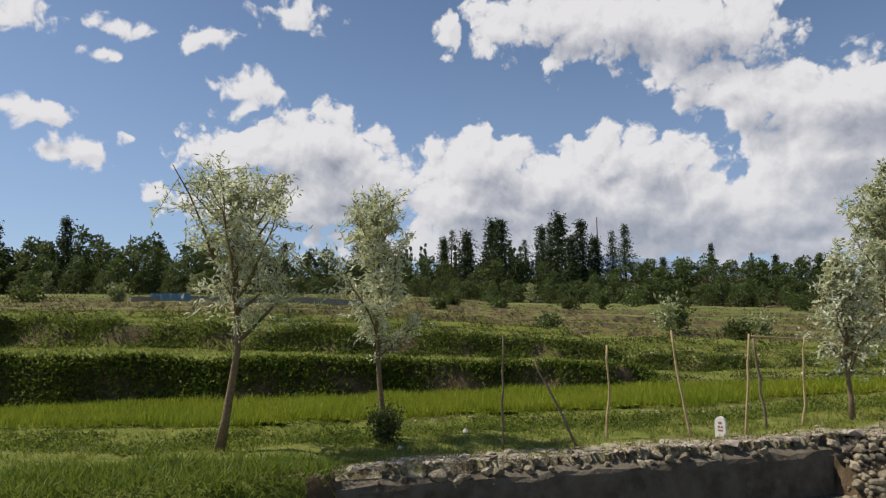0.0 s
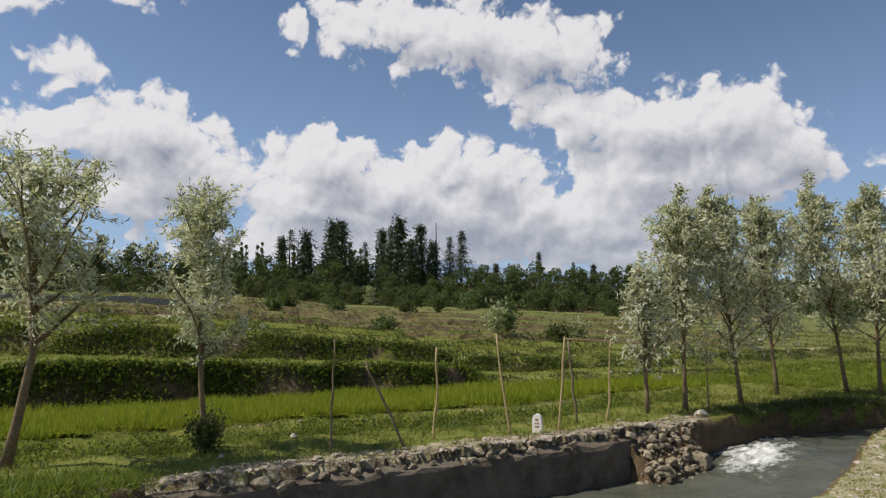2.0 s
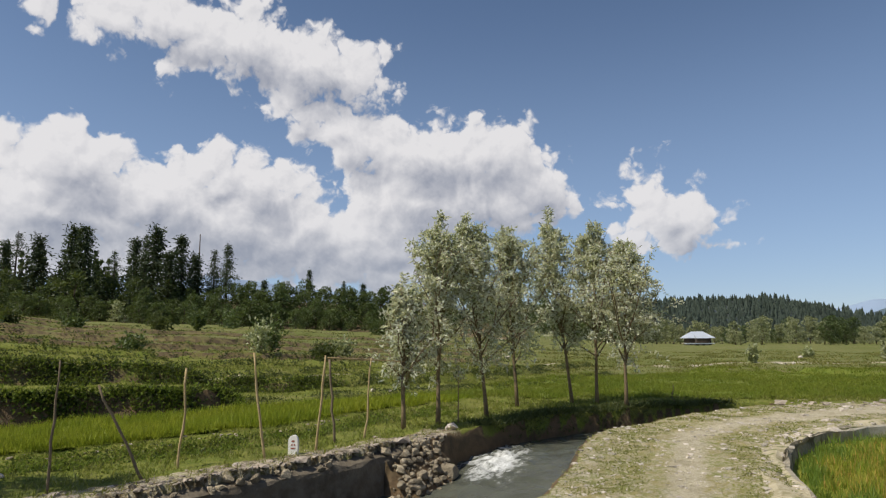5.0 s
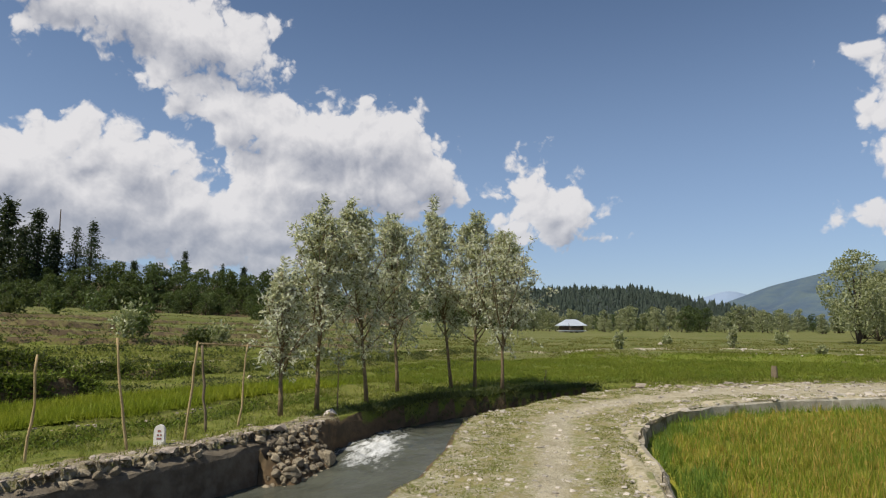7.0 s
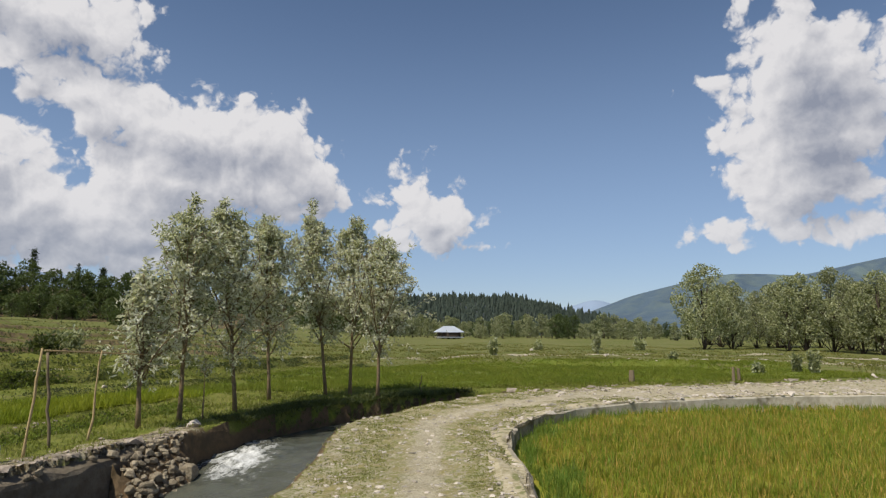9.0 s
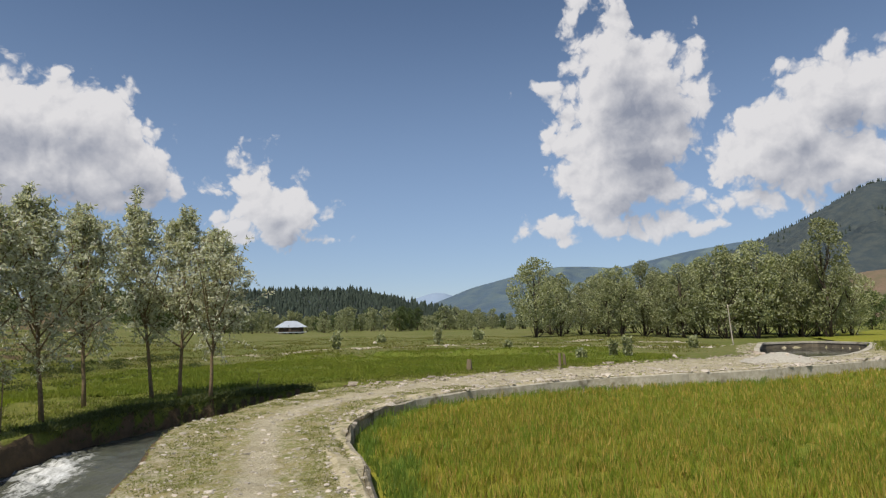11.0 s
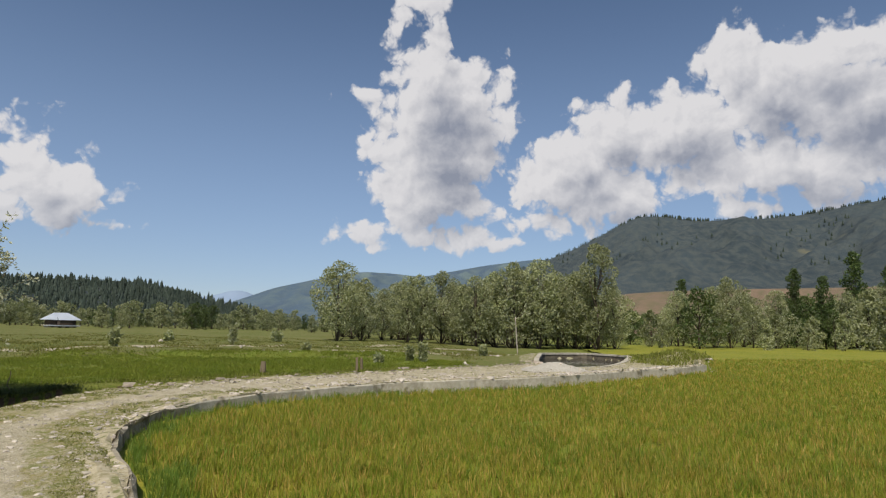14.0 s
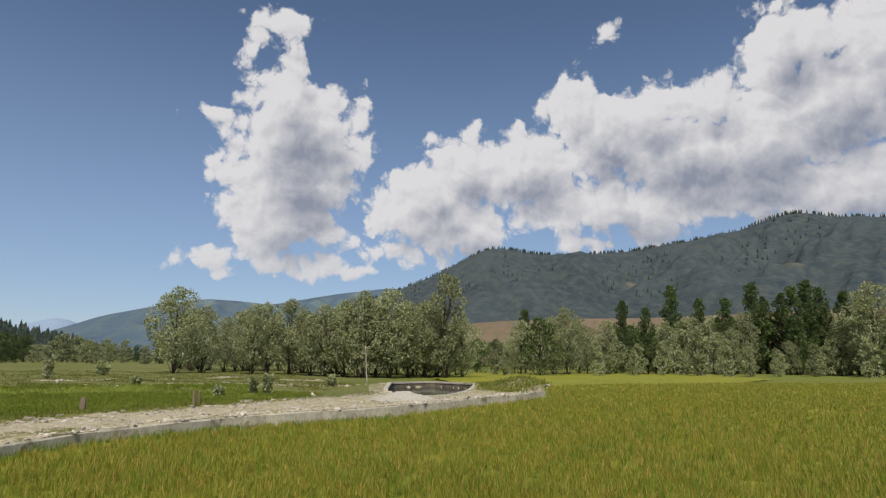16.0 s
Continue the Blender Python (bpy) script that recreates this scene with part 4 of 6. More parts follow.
def rice_fields():
    rng = np.random.default_rng(12)
    # the great field south of the path: a bed of crowded stalks, blades above it
    grid = thing("rice_field", "ripening green-gold rice paddy filling the low field", "rice paddy", kind="stuff")
    def bed(name, poly, z, step, mat):
        poly = np.asarray(poly, float)
        lo, hi = poly.min(0), poly.max(0)
        gx, gy = np.meshgrid(np.arange(lo[0], hi[0], step), np.arange(lo[1], hi[1], step), indexing="ij")
        ok = inside(gx, gy, poly) & (np.hypot(gx, gy) < 175)
        zz = (z(gx, gy) if callable(z) else z) + 0.035 * wave(gx, gy, 1.4, 61) + 0.03 * wave(gx, gy, 9, 62)
        n, m = gx.shape
        i, j = np.meshgrid(np.arange(n - 1), np.arange(m - 1), indexing="ij")
        good = ok[:-1, :-1] & ok[1:, :-1] & ok[1:, 1:] & ok[:-1, 1:]
        f = np.stack([i * m + j, (i + 1) * m + j, (i + 1) * m + j + 1, i * m + j + 1], -1)[good]
        return mesh_of(name, np.stack([gx, gy, zz], -1).reshape(-1, 3), f, mat, True)
    def sink(r):
        return 0.09 * np.clip((17 - r) / 6, 0, 1) - 0.13 * ss((r - 16) / 7) + 0.09 * ss((r - 42) / 12)
    d = np.gradient(np.array(PADDY_WALL, float), axis=0)
    d /= np.linalg.norm(d, axis=1)[:, None]
    under = [(px - 0.40 * dy, py + 0.40 * dx) for (px, py), (dx, dy) in zip(PADDY_WALL, d)] + PADDY[len(PADDY_WALL):]
    part("undergrowth", bed("undergrowth", under, lambda a, b: RICE_TOP - 0.14 + sink(np.hypot(a, b)), 0.3, RICE_BED), grid)
    def keep(px, py):
        r, a = np.hypot(px, py), np.degrees(np.arctan2(px, py))
        return np.clip(9.0 / r, 0, 1) ** 1.7 * ((a > 52) & (a < 140) & (r > 5))
    p = scatter(rng, PADDY, 1500000, keep)
    p = p[near(p[:, 0], p[:, 1], PADDY_WALL) > 0.12]
    r = np.hypot(p[:, 0], p[:, 1])
    grow = np.clip(r / 11, 1, 4.0)
    v, f = tufts(rng, p, RICE_TOP - 0.18 + 0.04 * wave(p[:, 0], p[:, 1], 1.1, 66) + sink(r), 8, 0.215 * grow ** 0.1, 0.0052 * grow ** 0.85, 0.026 * grow ** 0.8, 0.22)
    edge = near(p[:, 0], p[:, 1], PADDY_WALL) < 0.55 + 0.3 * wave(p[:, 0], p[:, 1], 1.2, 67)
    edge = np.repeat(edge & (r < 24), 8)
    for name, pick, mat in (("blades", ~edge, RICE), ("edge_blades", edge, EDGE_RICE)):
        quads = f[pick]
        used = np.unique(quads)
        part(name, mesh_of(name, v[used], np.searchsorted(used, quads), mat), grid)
    # young bright rice north of the canal, on the first terrace and behind the willows
    west = [(-24, 8.0), (-6.5, 9.75), (-3, 9.7), (0, 10.6), (2, 10.9), (4, 11.2), (7.0, 12.7), (10.5, 13.55), (10.0, 15.2), (4.6, 14.2), (2.5, 13.7), (0, 13.2), (-2, 12.7), (-8, 11.4), (-24, 6.6)]
    east = [(10.5, 13.55), (12, 13.9), (14.5, 12.6), (17.5, 9.8), (20.9, 7.3), (22.6, 5.9), (25.2, 4.2), (27.8, 2.2), (31, 0.0), (36, 5), (33, 12), (29, 19), (19, 19.5), (10.0, 15.2)]
    for strip, label, low, high, n in ((west, "bright green young rice on the narrow terrace", YOUNG_BED, YOUNG_RICE, 120000), (east, "deep green rice in the low plots behind the willows", GREEN_BED, GREEN_RICE, 170000)):
        young = thing("rice_field", label, "rice paddy", kind="stuff")
        part("undergrowth", bed("undergrowth", strip, lambda a, b: height(a, b) + 0.03, 0.3, low), young)
        p = scatter(rng, strip, n, lambda px, py: np.clip(11.0 / np.hypot(px, py), 0, 1) ** 1.5)
        r = np.hypot(p[:, 0], p[:, 1])
        grow = np.clip(r / 12, 1, 4.0)
        v, f = tufts(rng, p, height(p[:, 0], p[:, 1]), 4, np.where(r < 16, 0.20, 0.13), 0.006 * grow ** 0.8, 0.03 * grow, 0.28)
        part("blades", mesh_of("blades", v, f, high), young)
    far = [(37.5, -12.2), (50, -16.2), (56, -29), (59, -39), (80, -60), (110, -70), (112, -25), (75, -11), (52, -11)]
    third = thing("rice_field", "flat green field before the tree line", "rice paddy", kind="stuff")
    part("undergrowth", bed("undergrowth", far, lambda a, b: height(a, b) + 0.12, 1.0, RICE_BED), third)
    v, f = ribbon(along(BUND, 0.6, 0.05, 3), [(0.35, -0.9), (-0.35, -0.9), (-0.2, -0.33), (0.2, -0.33)])
    tagged(new("field_bund", mesh_of("field_bund", v, f, CONCRETE)), "low stony earth bund between rice fields", "bund", kind="structure")


rice_fields()


# ---- trees ----
def limb(start, way, length, rng, bend=0.5, steps=5):
    pts = [Vector(start)]
    d = Vector(way).normalized()
    for i in range(steps):
        d = (d + Vector((rng.normal() * 0.12, rng.normal() * 0.12, bend * 0.18))).normalized()
        pts.append(pts[-1] + d * (length / steps))
    return pts


def leafy_tree(name, label, at, tall, half, seed, leaves, lean=(0, 0), clear=0.3, leaf=(0.085, 0.012), trunk=0.06, mats=None, limbs=16, twigs=9, droop=0.25, pointed=0.6, group="", low=0.0, curve=0.0, bough=0.55, up=1.0):
    """Trunk with limbs and twigs, each twig clad in lance-shaped leaves."""
    rng = np.random.default_rng(seed)
    bark, green = mats or (BARK, WILLOW)
    top = thing(name, label, "tree", at, group)
    n = 9
    stem = []
    for i in range(n):
        t = i / (n - 1)
        bow = curve * math.sin(math.pi * min(t * 1.4, 1))
        stem.append(Vector((lean[0] * t + bow + rng.normal() * 0.012 * tall * t * 0.6, lean[1] * t + rng.normal() * 0.012 * tall * t * 0.6, t * tall * 0.93 - 0.08 * (i == 0))))
    chunks = [tube(stem, [trunk * (1.25 if i == 0 else 1) * (1 - 0.9 * i / (n - 1)) + 0.004 for i in range(n)], 9)]
    ends = []
    for k in range(limbs):
        t = clear + (0.93 - clear) * ((k + rng.uniform(0, 0.9)) / limbs) ** 0.85
        i = min(int(t * (n - 1)), n - 2)
        s = stem[i].lerp(stem[i + 1], t * (n - 1) - i)
        u = (t - clear) / (1 - clear)
        reach = half * (1 - u) ** pointed * rng.uniform(0.7, 1.12) * (0.75 + 0.25 * min(1, u * 5))
        a = k * 2.4 + rng.uniform(-0.5, 0.5)
        rise = (rng.uniform(0.6, 1.7) + u * 1.1) * up
        pts = limb(s, (math.cos(a), math.sin(a), rise), min(max(0.15, reach * (1.1 + 0.3 * min(rise, 1.6))), 0.15 + (tall * 0.96 - s.z) * 1.15), rng, 0.4)
        r0 = trunk * (1 - 0.85 * t) * bough
        chunks.append(tube(pts, [r0 * (1 - 0.85 * j / 5) + 0.003 for j in range(6)], 5))
        ends.append((pts, reach))
    ends.append(([stem[-4], stem[-3], stem[-2], stem[-1], stem[-1] + Vector((0, 0, tall * 0.05)), stem[-1] + Vector((0, 0, tall * 0.07))], half * 0.22))
    base, way = [], []
    per = max(3, int(leaves / (len(ends) * twigs)))
    for pts, reach in ends:
        for _ in range(twigs):
            t = rng.uniform(0.03, 1.0) * 5
            i = min(int(t), 4)
            s = pts[i].lerp(pts[i + 1], t - i)
            d = Vector(rng.normal(size=3))
            d.z = d.z * 0.6 + 0.35 - low
            d.normalize()
            length = max(0.12, reach * rng.uniform(0.25, 0.62))
            mid = s + d * length * 0.6
            tip = mid + (d - Vector((0, 0, droop))).normalized() * length * 0.5
            if tall < 7:
                chunks.append(tube([s, mid, tip], [0.006, 0.004, 0.002], 3))
            for q in rng.uniform(0.1, 1.0, per):
                c = s.lerp(mid, q / 0.6) if q < 0.6 else mid.lerp(tip, (q - 0.6) / 0.4)
                base.append(c + Vector(rng.normal(size=3)) * leaf[0] * 0.35)
                way.append(d * 0.5 + Vector(rng.normal(size=3)) * 0.8 - Vector((0, 0, droop)))
    v, f = joined(chunks)
    part("trunk", mesh_of("trunk", v, f, bark, True), top)
    base, way = np.array([tuple(b) for b in base]), np.array([tuple(w) for w in way])
    v, f = blades(rng, base, way, leaf[0] * rng.uniform(0.7, 1.3, len(base)), leaf[1] * rng.uniform(0.8, 1.2, len(base)))
    part("crown", mesh_of("crown", v, f, green), top)
    return top


YOUNG_LABEL = "slim young silvery willow"
leafy_tree("willow_tree", "young willow with forked bent trunk and sparse silvery leaves", (-2.96, 8.6, ground_z(-2.96, 8.6)), 3.7, 1.35, 101, 6200, (0.22, 0.1), 0.38, (0.10, 0.0135), 0.058, limbs=17, twigs=12, pointed=0.30, low=0.05, curve=0.10, droop=0.12, bough=0.75, up=0.7)
leafy_tree("willow_tree", "slim young willow with pale trunk and silvery leaves", (-0.84, 9.25, ground_z(-0.84, 9.25)), 3.45, 0.85, 102, 5200, (-0.12, 0.05), 0.32, (0.10, 0.0135), 0.042, limbs=17, twigs=11, pointed=0.32, low=0.10, curve=-0.06, droop=0.18, up=0.8)
# x, y, height, half width, lean of the top
ROW = [(6.55, 10.55, 2.85, 0.85, (-0.03, 0.02)), (7.53, 10.85, 4.2, 1.55, (0.06, -0.04)), (9.13, 11.3, 4.5, 1.68, (-0.26, 0.2)), (10.75, 12.15, 4.6, 1.6, (-0.17, 0.15)), (12.7, 12.2, 5.1, 1.65, (-0.37, 0.38)), (12.75, 11.4, 4.8, 1.6, (0.04, -0.04)), (12.83, 10.55, 4.1, 1.8, (0.06, -0.07))]
for i, (x, y, tall, half, lean) in enumerate(ROW):
    leafy_tree("willow_tree", YOUNG_LABEL + " standing in a row on the bank", (x, y, ground_z(x, y)), tall, half, 110 + i, 9200 if i else 3400, lean, 0.23, (0.10, 0.0195), 0.042, limbs=34, twigs=9, pointed=0.80, droop=0.28, low=0.28, group="row of willows on the bank")
leafy_tree("sapling", "thin bare-stemmed sapling between the willows", (7.85, 10.6, ground_z(7.85, 10.6)), 1.25, 0.16, 130, 120, (0.02, 0), 0.6, (0.07, 0.01), 0.012, limbs=5, twigs=3)


def clump_tree(name, label, seed, tall, half, clear, blobs, leaves, size, mats, narrow=1.0, trunk=0.0):
    """A tree seen from afar: trunk, limbs, and a crown of many small leaf tufts in uneven clumps. Built at the origin."""
    rng = np.random.default_rng(seed)
    bark, green = mats
    top = thing(name, label, "tree")
    r0 = trunk or tall * 0.022
    stem = [Vector((rng.normal() * 0.012 * tall * i, rng.normal() * 0.012 * tall * i, -0.3 * (i == 0) + tall * 0.85 * i / 5)) for i in range(6)]
    chunks = [tube(stem, [r0 * (1 - 0.85 * i / 5) for i in range(6)], 6)]
    base, way = [], []
    for k in range(blobs):
        u = (k + rng.uniform(0, 1)) / blobs
        z = tall * (clear + (1 - clear) * u)
        wide = half * narrow * math.sin(math.pi * min(0.98, 0.18 + 0.80 * u)) ** 0.7
        a = k * 2.4 + rng.uniform(-0.6, 0.6)
        out = wide * rng.uniform(0.25, 0.85)
        c = Vector((math.cos(a) * out, math.sin(a) * out, z))
        s = stem[min(4, int(u * 4))]
        chunks.append(tube([s, s.lerp(c, 0.5) + Vector((0, 0, -0.04 * tall)), c], [r0 * 0.4, r0 * 0.25, r0 * 0.1], 4))
        rad = half * rng.uniform(0.25, 0.46) * (1 - 0.35 * u)
        d = rng.normal(size=(leaves // blobs, 3))
        d /= np.linalg.norm(d, axis=1)[:, None]
        rr = rad * rng.uniform(0.45, 1.12, len(d)) ** 0.6
        p = np.array(c) + d * rr[:, None] * np.array([1, 1, 0.85])
        base.append(p)
        way.append(d * 0.7 + rng.normal(size=d.shape) * 0.7 + np.array([0, 0, 0.1]))
    base, way = np.concatenate(base), np.concatenate(way)
    base[:, 2] = np.maximum(base[:, 2], 0.15)
    v, f = joined(chunks)
    part("trunk", mesh_of("trunk", v, f, bark, True), top)
    v, f = blades(rng, base, way, size * rng.uniform(0.6, 1.4, len(base)), size * 0.30 * rng.uniform(0.7, 1.3, len(base)))
    part("crown", mesh_of("crown", v, f, green), top)
    return top


def conifer(label, seed, tall, half, clear, whorls, thin=1.0):
    """A cedar or fir: straight trunk and drooping, ragged tiers of branches. Built at the origin."""
    rng = np.random.default_rng(seed)
    top = thing("conifer_tree", label, "tree")
    v, f = tube([(0, 0, -0.4), (0.02 * tall, 0, tall * 0.5), (0.01 * tall, 0.01 * tall, tall)], [tall * 0.018, tall * 0.012, 0.02], 7)
    chunks = [(v, f)]
    base, way, size = [], [], []
    for k in range(whorls):
        u = (k + rng.uniform(0, 0.8)) / whorls
        z = tall * (clear + (0.985 - clear) * u)
        wide = half * (1 - u) ** 1.25 * 1.1 * rng.uniform(0.65, 1.15) + 0.05
        arms = int(rng.integers(5, 8))
        for a in np.arange(arms) * 6.28 / arms + rng.uniform(0, 6.28):
            if rng.uniform() < 0.16:
                continue
            za = z + rng.normal() * tall * 0.012
            reach = wide * rng.uniform(0.45, 1.2)
            d = np.array([math.cos(a), math.sin(a), rng.uniform(-0.35, 0.25)])
            for q in np.linspace(0.1, 1.0, max(3, int(7 * reach / half) + 2)):
                c = np.array([0, 0, za]) + d * reach * q + np.array([0, 0, -0.15 * reach * q * q])
                for _ in range(int(6 * thin) or 1):
                    base.append(c + rng.normal(size=3) * 0.10 * half * np.array([1, 1, 0.9]))
                    way.append(d * 0.7 + rng.normal(size=3) * np.array([0.6, 0.6, 0.5]) + np.array([0, 0, -0.1]))
                    size.append(half * 0.13)
    base, way, size = np.array(base), np.array(way), np.array(size)
    v, f = joined(chunks)
    part("trunk", mesh_of("trunk", v, f, DARK_BARK, True), top)
    v, f = blades(rng, base, way, size * rng.uniform(0.6, 1.4, len(size)), size * 0.20, 0.08)
    part("crown", mesh_of("crown", v, f, CONIFER), top)
    return top


def polar(az, dist):
    return dist * math.sin(radians(az)), dist * math.cos(radians(az))


def plant(model, used, az, dist, tall, height0, turn, squash=1.0, group=""):
    """Stand a copy of a model (the model itself at first) at an azimuth and distance, grown to a height."""
    x, y = polar(az, dist)
    z = ground_z(x, y)
    s = tall / height0
    if model.name in used:
        ob = copy_thing(model, pose(x, y, z, 0, 0, turn))
    else:
        used.add(model.name)
        ob = model
        ob.matrix_basis = pose(x, y, z, 0, 0, turn)
    ob.scale = (s * squash, s * squash, s)
    if group:
        ob["group"] = group
    return ob


def woods(name, label, stand):
    """Trees that nobody could count: copies of the models' meshes joined, a part for each surface."""
    top = thing(name, label, "woods", kind="stuff")
    piles = {}
    for model, m in stand:
        for o in model.children:
            n = len(o.data.vertices)
            v = np.empty(n * 3)
            o.data.vertices.foreach_get("co", v)
            v = v.reshape(-1, 3) @ np.array(m.to_3x3()).T + np.array(m.translation)
            piles.setdefault((o.name.split(".")[0], o.data.materials[0].name), []).append((v, [list(q.vertices) for q in o.data.polygons]))
    for (kind, mat), chunks in piles.items():
        v, f = joined(chunks)
        part("trunks" if kind == "trunk" else "foliage", mesh_of(kind, v, f, bpy.data.materials[mat]), top)


def stand_at(az, dist, tall, height0, turn, squash):
    x, y = polar(az, dist)
    s = tall / height0
    return Matrix.LocRotScale((x, y, ground_z(x, y)), Euler((0, 0, radians(turn))), (s * squash, s * squash, s))


def forest():
    used = set()
    far_stand, east_stand, hedge_stand = [], [], []
    rng = np.random.default_rng(77)
    dark = [conifer("tall dark cedar at the forest edge", 201 + k, 14.0, 3.9 + 0.3 * k, 0.12, 27) for k in range(4)]
    tufted = [conifer("cedar with a bare trunk and a tufted top", 211 + k, 12.0, 1.9, 0.70 + 0.1 * k, 8) for k in range(2)]
    ragged = [conifer("ragged cedar with a bare lower trunk", 215 + k, 13.0, 2.5, 0.42, 18) for k in range(2)]
    G = "cedars above the forest"
    def top_at(az, el, dist):
        x, y = polar(az, dist)
        return 1.65 + dist * math.tan(radians(el)) - ground_z(x, y)
    for az, el, kind, dist in [(-30.7, 8.4, "d", 108), (-35.3, 7.8, "d", 108), (2.1, 8.0, "d", 112), (0.06, 7.5, "d", 114), (5.2, 9.0, "d", 108), (4.4, 8.9, "d", 110), (8.8, 8.35, "d", 112), (9.6, 8.6, "r", 110), (10.3, 9.3, "d", 109), (12.25, 8.75, "d", 108), (11.4, 7.4, "d", 106), (13.4, 7.2, "d", 110), (14.87, 7.6, "r", 110), (15.98, 8.2, "r", 109), (0.84, 8.3, "t", 113), (7.3, 7.3, "t", 114), (22.8, 6.2, "r", 122), (-7.3, 9.6, "d", 118), (-20, 7.2, "d", 118), (-14, 7.0, "d", 118), (-24.0, 6.8, "d", 116), (27.5, 5.0, "d", 125), (25.8, 5.2, "r", 125), (30.5, 4.9, "d", 130), (19.0, 5.2, "d", 122)]:
        pool = {"d": dark, "t": tufted, "r": ragged}[kind]
        m = pool[int(rng.integers(len(pool)))]
        plant(m, used, az, dist, top_at(az, el, dist), {"d": 14.0, "t": 12.0, "r": 13.0}[kind], rng.uniform(0, 360), 1.0, G)
    spire = [clump_tree("poplar_tree", "slender poplar rising from the wood", 221 + k, 10.0, 0.55, 0.25, 10, 420, 0.42, (DARK_BARK, POPLAR), 0.6) for k in range(2)]
    for k in range(34):
        az, dist = rng.uniform(-5, 9), rng.uniform(118, 132)
        plant(spire[k % 2], used, az, dist, top_at(az, rng.uniform(6.0, 7.0), dist), 10.0, rng.uniform(0, 360), 0.8, "poplars behind the wood")
    broad = [clump_tree("broadleaf_tree", "dense dark green broadleaf tree in the wood", 231 + k, 7.0, 2.9, 0.10, 13 + k, 1150, 0.42, (DARK_BARK, BROAD)) for k in range(5)]
    pale = [clump_tree("broadleaf_tree", "grey-green broadleaf tree at the wood's edge", 241 + k, 6.0, 2.3, 0.10, 11, 950, 0.38, (DARK_BARK, (POPLAR, GREY_WILLOW)[k])) for k in range(2)]
    skyline = ([-60, -38, -35, -30, -20, -12, -5, 0, 6, 12, 16, 20, 25, 30, 36, 48], [6.2, 6.5, 6.5, 6.8, 6.5, 5.8, 5.8, 5.4, 5.2, 5.2, 4.7, 4.9, 4.5, 4.5, 4.0, 3.2])
    for row, (dist, share, n) in enumerate([(96, 0.50, 70), (100, 0.72, 66), (106, 0.92, 62), (114, 1.0, 58)]):
        for k in range(n):
            az = -52 + 88 * (k + rng.uniform(0, 1)) / n
            d = dist + rng.uniform(-2.5, 2.5) + np.interp(az, [20, 36], [0, 18])
            if row == 0 and rng.uniform() < 0.22:
                continue
            tall = max(3.0, top_at(az, float(np.interp(az, *skyline)) * share * rng.uniform(0.82, 1.08), d))
            pick = pale if rng.uniform() < (0.16 if row < 2 else 0.08) else broad
            m = pick[int(rng.integers(len(pick)))]
            h0, turn, squash = 6.0 if pick is pale else 7.0, rng.uniform(0, 360), rng.uniform(0.95, 1.25) * (6.5 / max(tall, 5.0)) ** 0.3
            if row < 2:
                plant(m, used, az, d, tall, h0, turn, squash, "trees of the wood")
            else:
                far_stand.append((m, stand_at(az, d, tall, h0, turn, squash)))
    # far hedgerow trees in the valley
    for k in range(100):
        az, d = 44 + 36 * (k + rng.uniform(0, 1)) / 100, rng.uniform(150, 215)
        if 53.8 < az < 57.6:
            d = rng.uniform(180, 220)
        pick = [pale[1]] if rng.uniform() < 0.75 else broad
        hedge_stand.append((pick[int(rng.integers(len(pick)))], stand_at(az, d, rng.uniform(2.8, 6.0) * d / 170, 7.0 if pick is broad else 6.0, rng.uniform(0, 360), 1.25)))
    for k in range(26):
        az, d = rng.uniform(38, 52), rng.uniform(140, 240)
        plant(broad[k % 5], used, az, d, rng.uniform(5, 8) * d / 150, 7.0, rng.uniform(0, 360), 1.1, "far hedgerow trees")
    # the willow grove and the poplars east of the rice field
    willow = [clump_tree("willow_tree", "round grey-green willow of the grove", 251 + k, 8.0, 3.3, 0.19, 22, 5000, 0.24, (DARK_BARK, GREY_WILLOW), 1.0, 0.16) for k in range(4)]
    tallw = clump_tree("willow_tree", "tall willow rising above the grove", 261, 12.0, 3.2, 0.16, 22, 4500, 0.28, (DARK_BARK, GREY_WILLOW), 1.0, 0.2)
    pop = [clump_tree("poplar_tree", "tall dark poplar behind the field", 271 + k, 18.0, 3.0, 0.12, 30, 3800, 0.46, (DARK_BARK, POPLAR), 0.85, 0.2) for k in range(3)]
    small = [clump_tree("willow_tree", "small pale silvery willow at the field's edge", 281 + k, 6.0, 2.2, 0.08, 12, 1300, 0.36, (DARK_BARK, GREY_WILLOW), 0.9, 0.1) for k in range(2)]
    GROVE = [(77.5, 69, 7.9, 0), (79.6, 73, 6.5, 1), (81.4, 78, 5.8, 2), (83.6, 73, 6.9, 3), (84.8, 74, 7.2, 0), (86.6, 77, 8.0, 1), (88.5, 75, 6.6, 2), (89.7, 74, 7.4, 3), (91.4, 76, 8.2, 0), (92.9, 75, 9.2, 1), (94.0, 79, 8.8, 2), (95.2, 76, 9.6, 3), (96.8, 80, 8.8, 0), (98.3, 81, 8.9, 1), (99.2, 86, 8.0, 2), (101.6, 84, 7.0, 3), (78.8, 84, 7.0, 2), (87.6, 86, 7.5, 0), (82.8, 88, 7.4, 1), (90.6, 88, 8.2, 2), (97.2, 90, 9.0, 3)]
    for az, d, tall, k in GROVE:
        plant(willow[k], used, az, d, tall, 8.0, rng.uniform(0, 360), 1.0, "willow grove")
    plant(tallw, used, 100.2, 80, 12.6, 12.0, 20, 1.0, "willow grove")
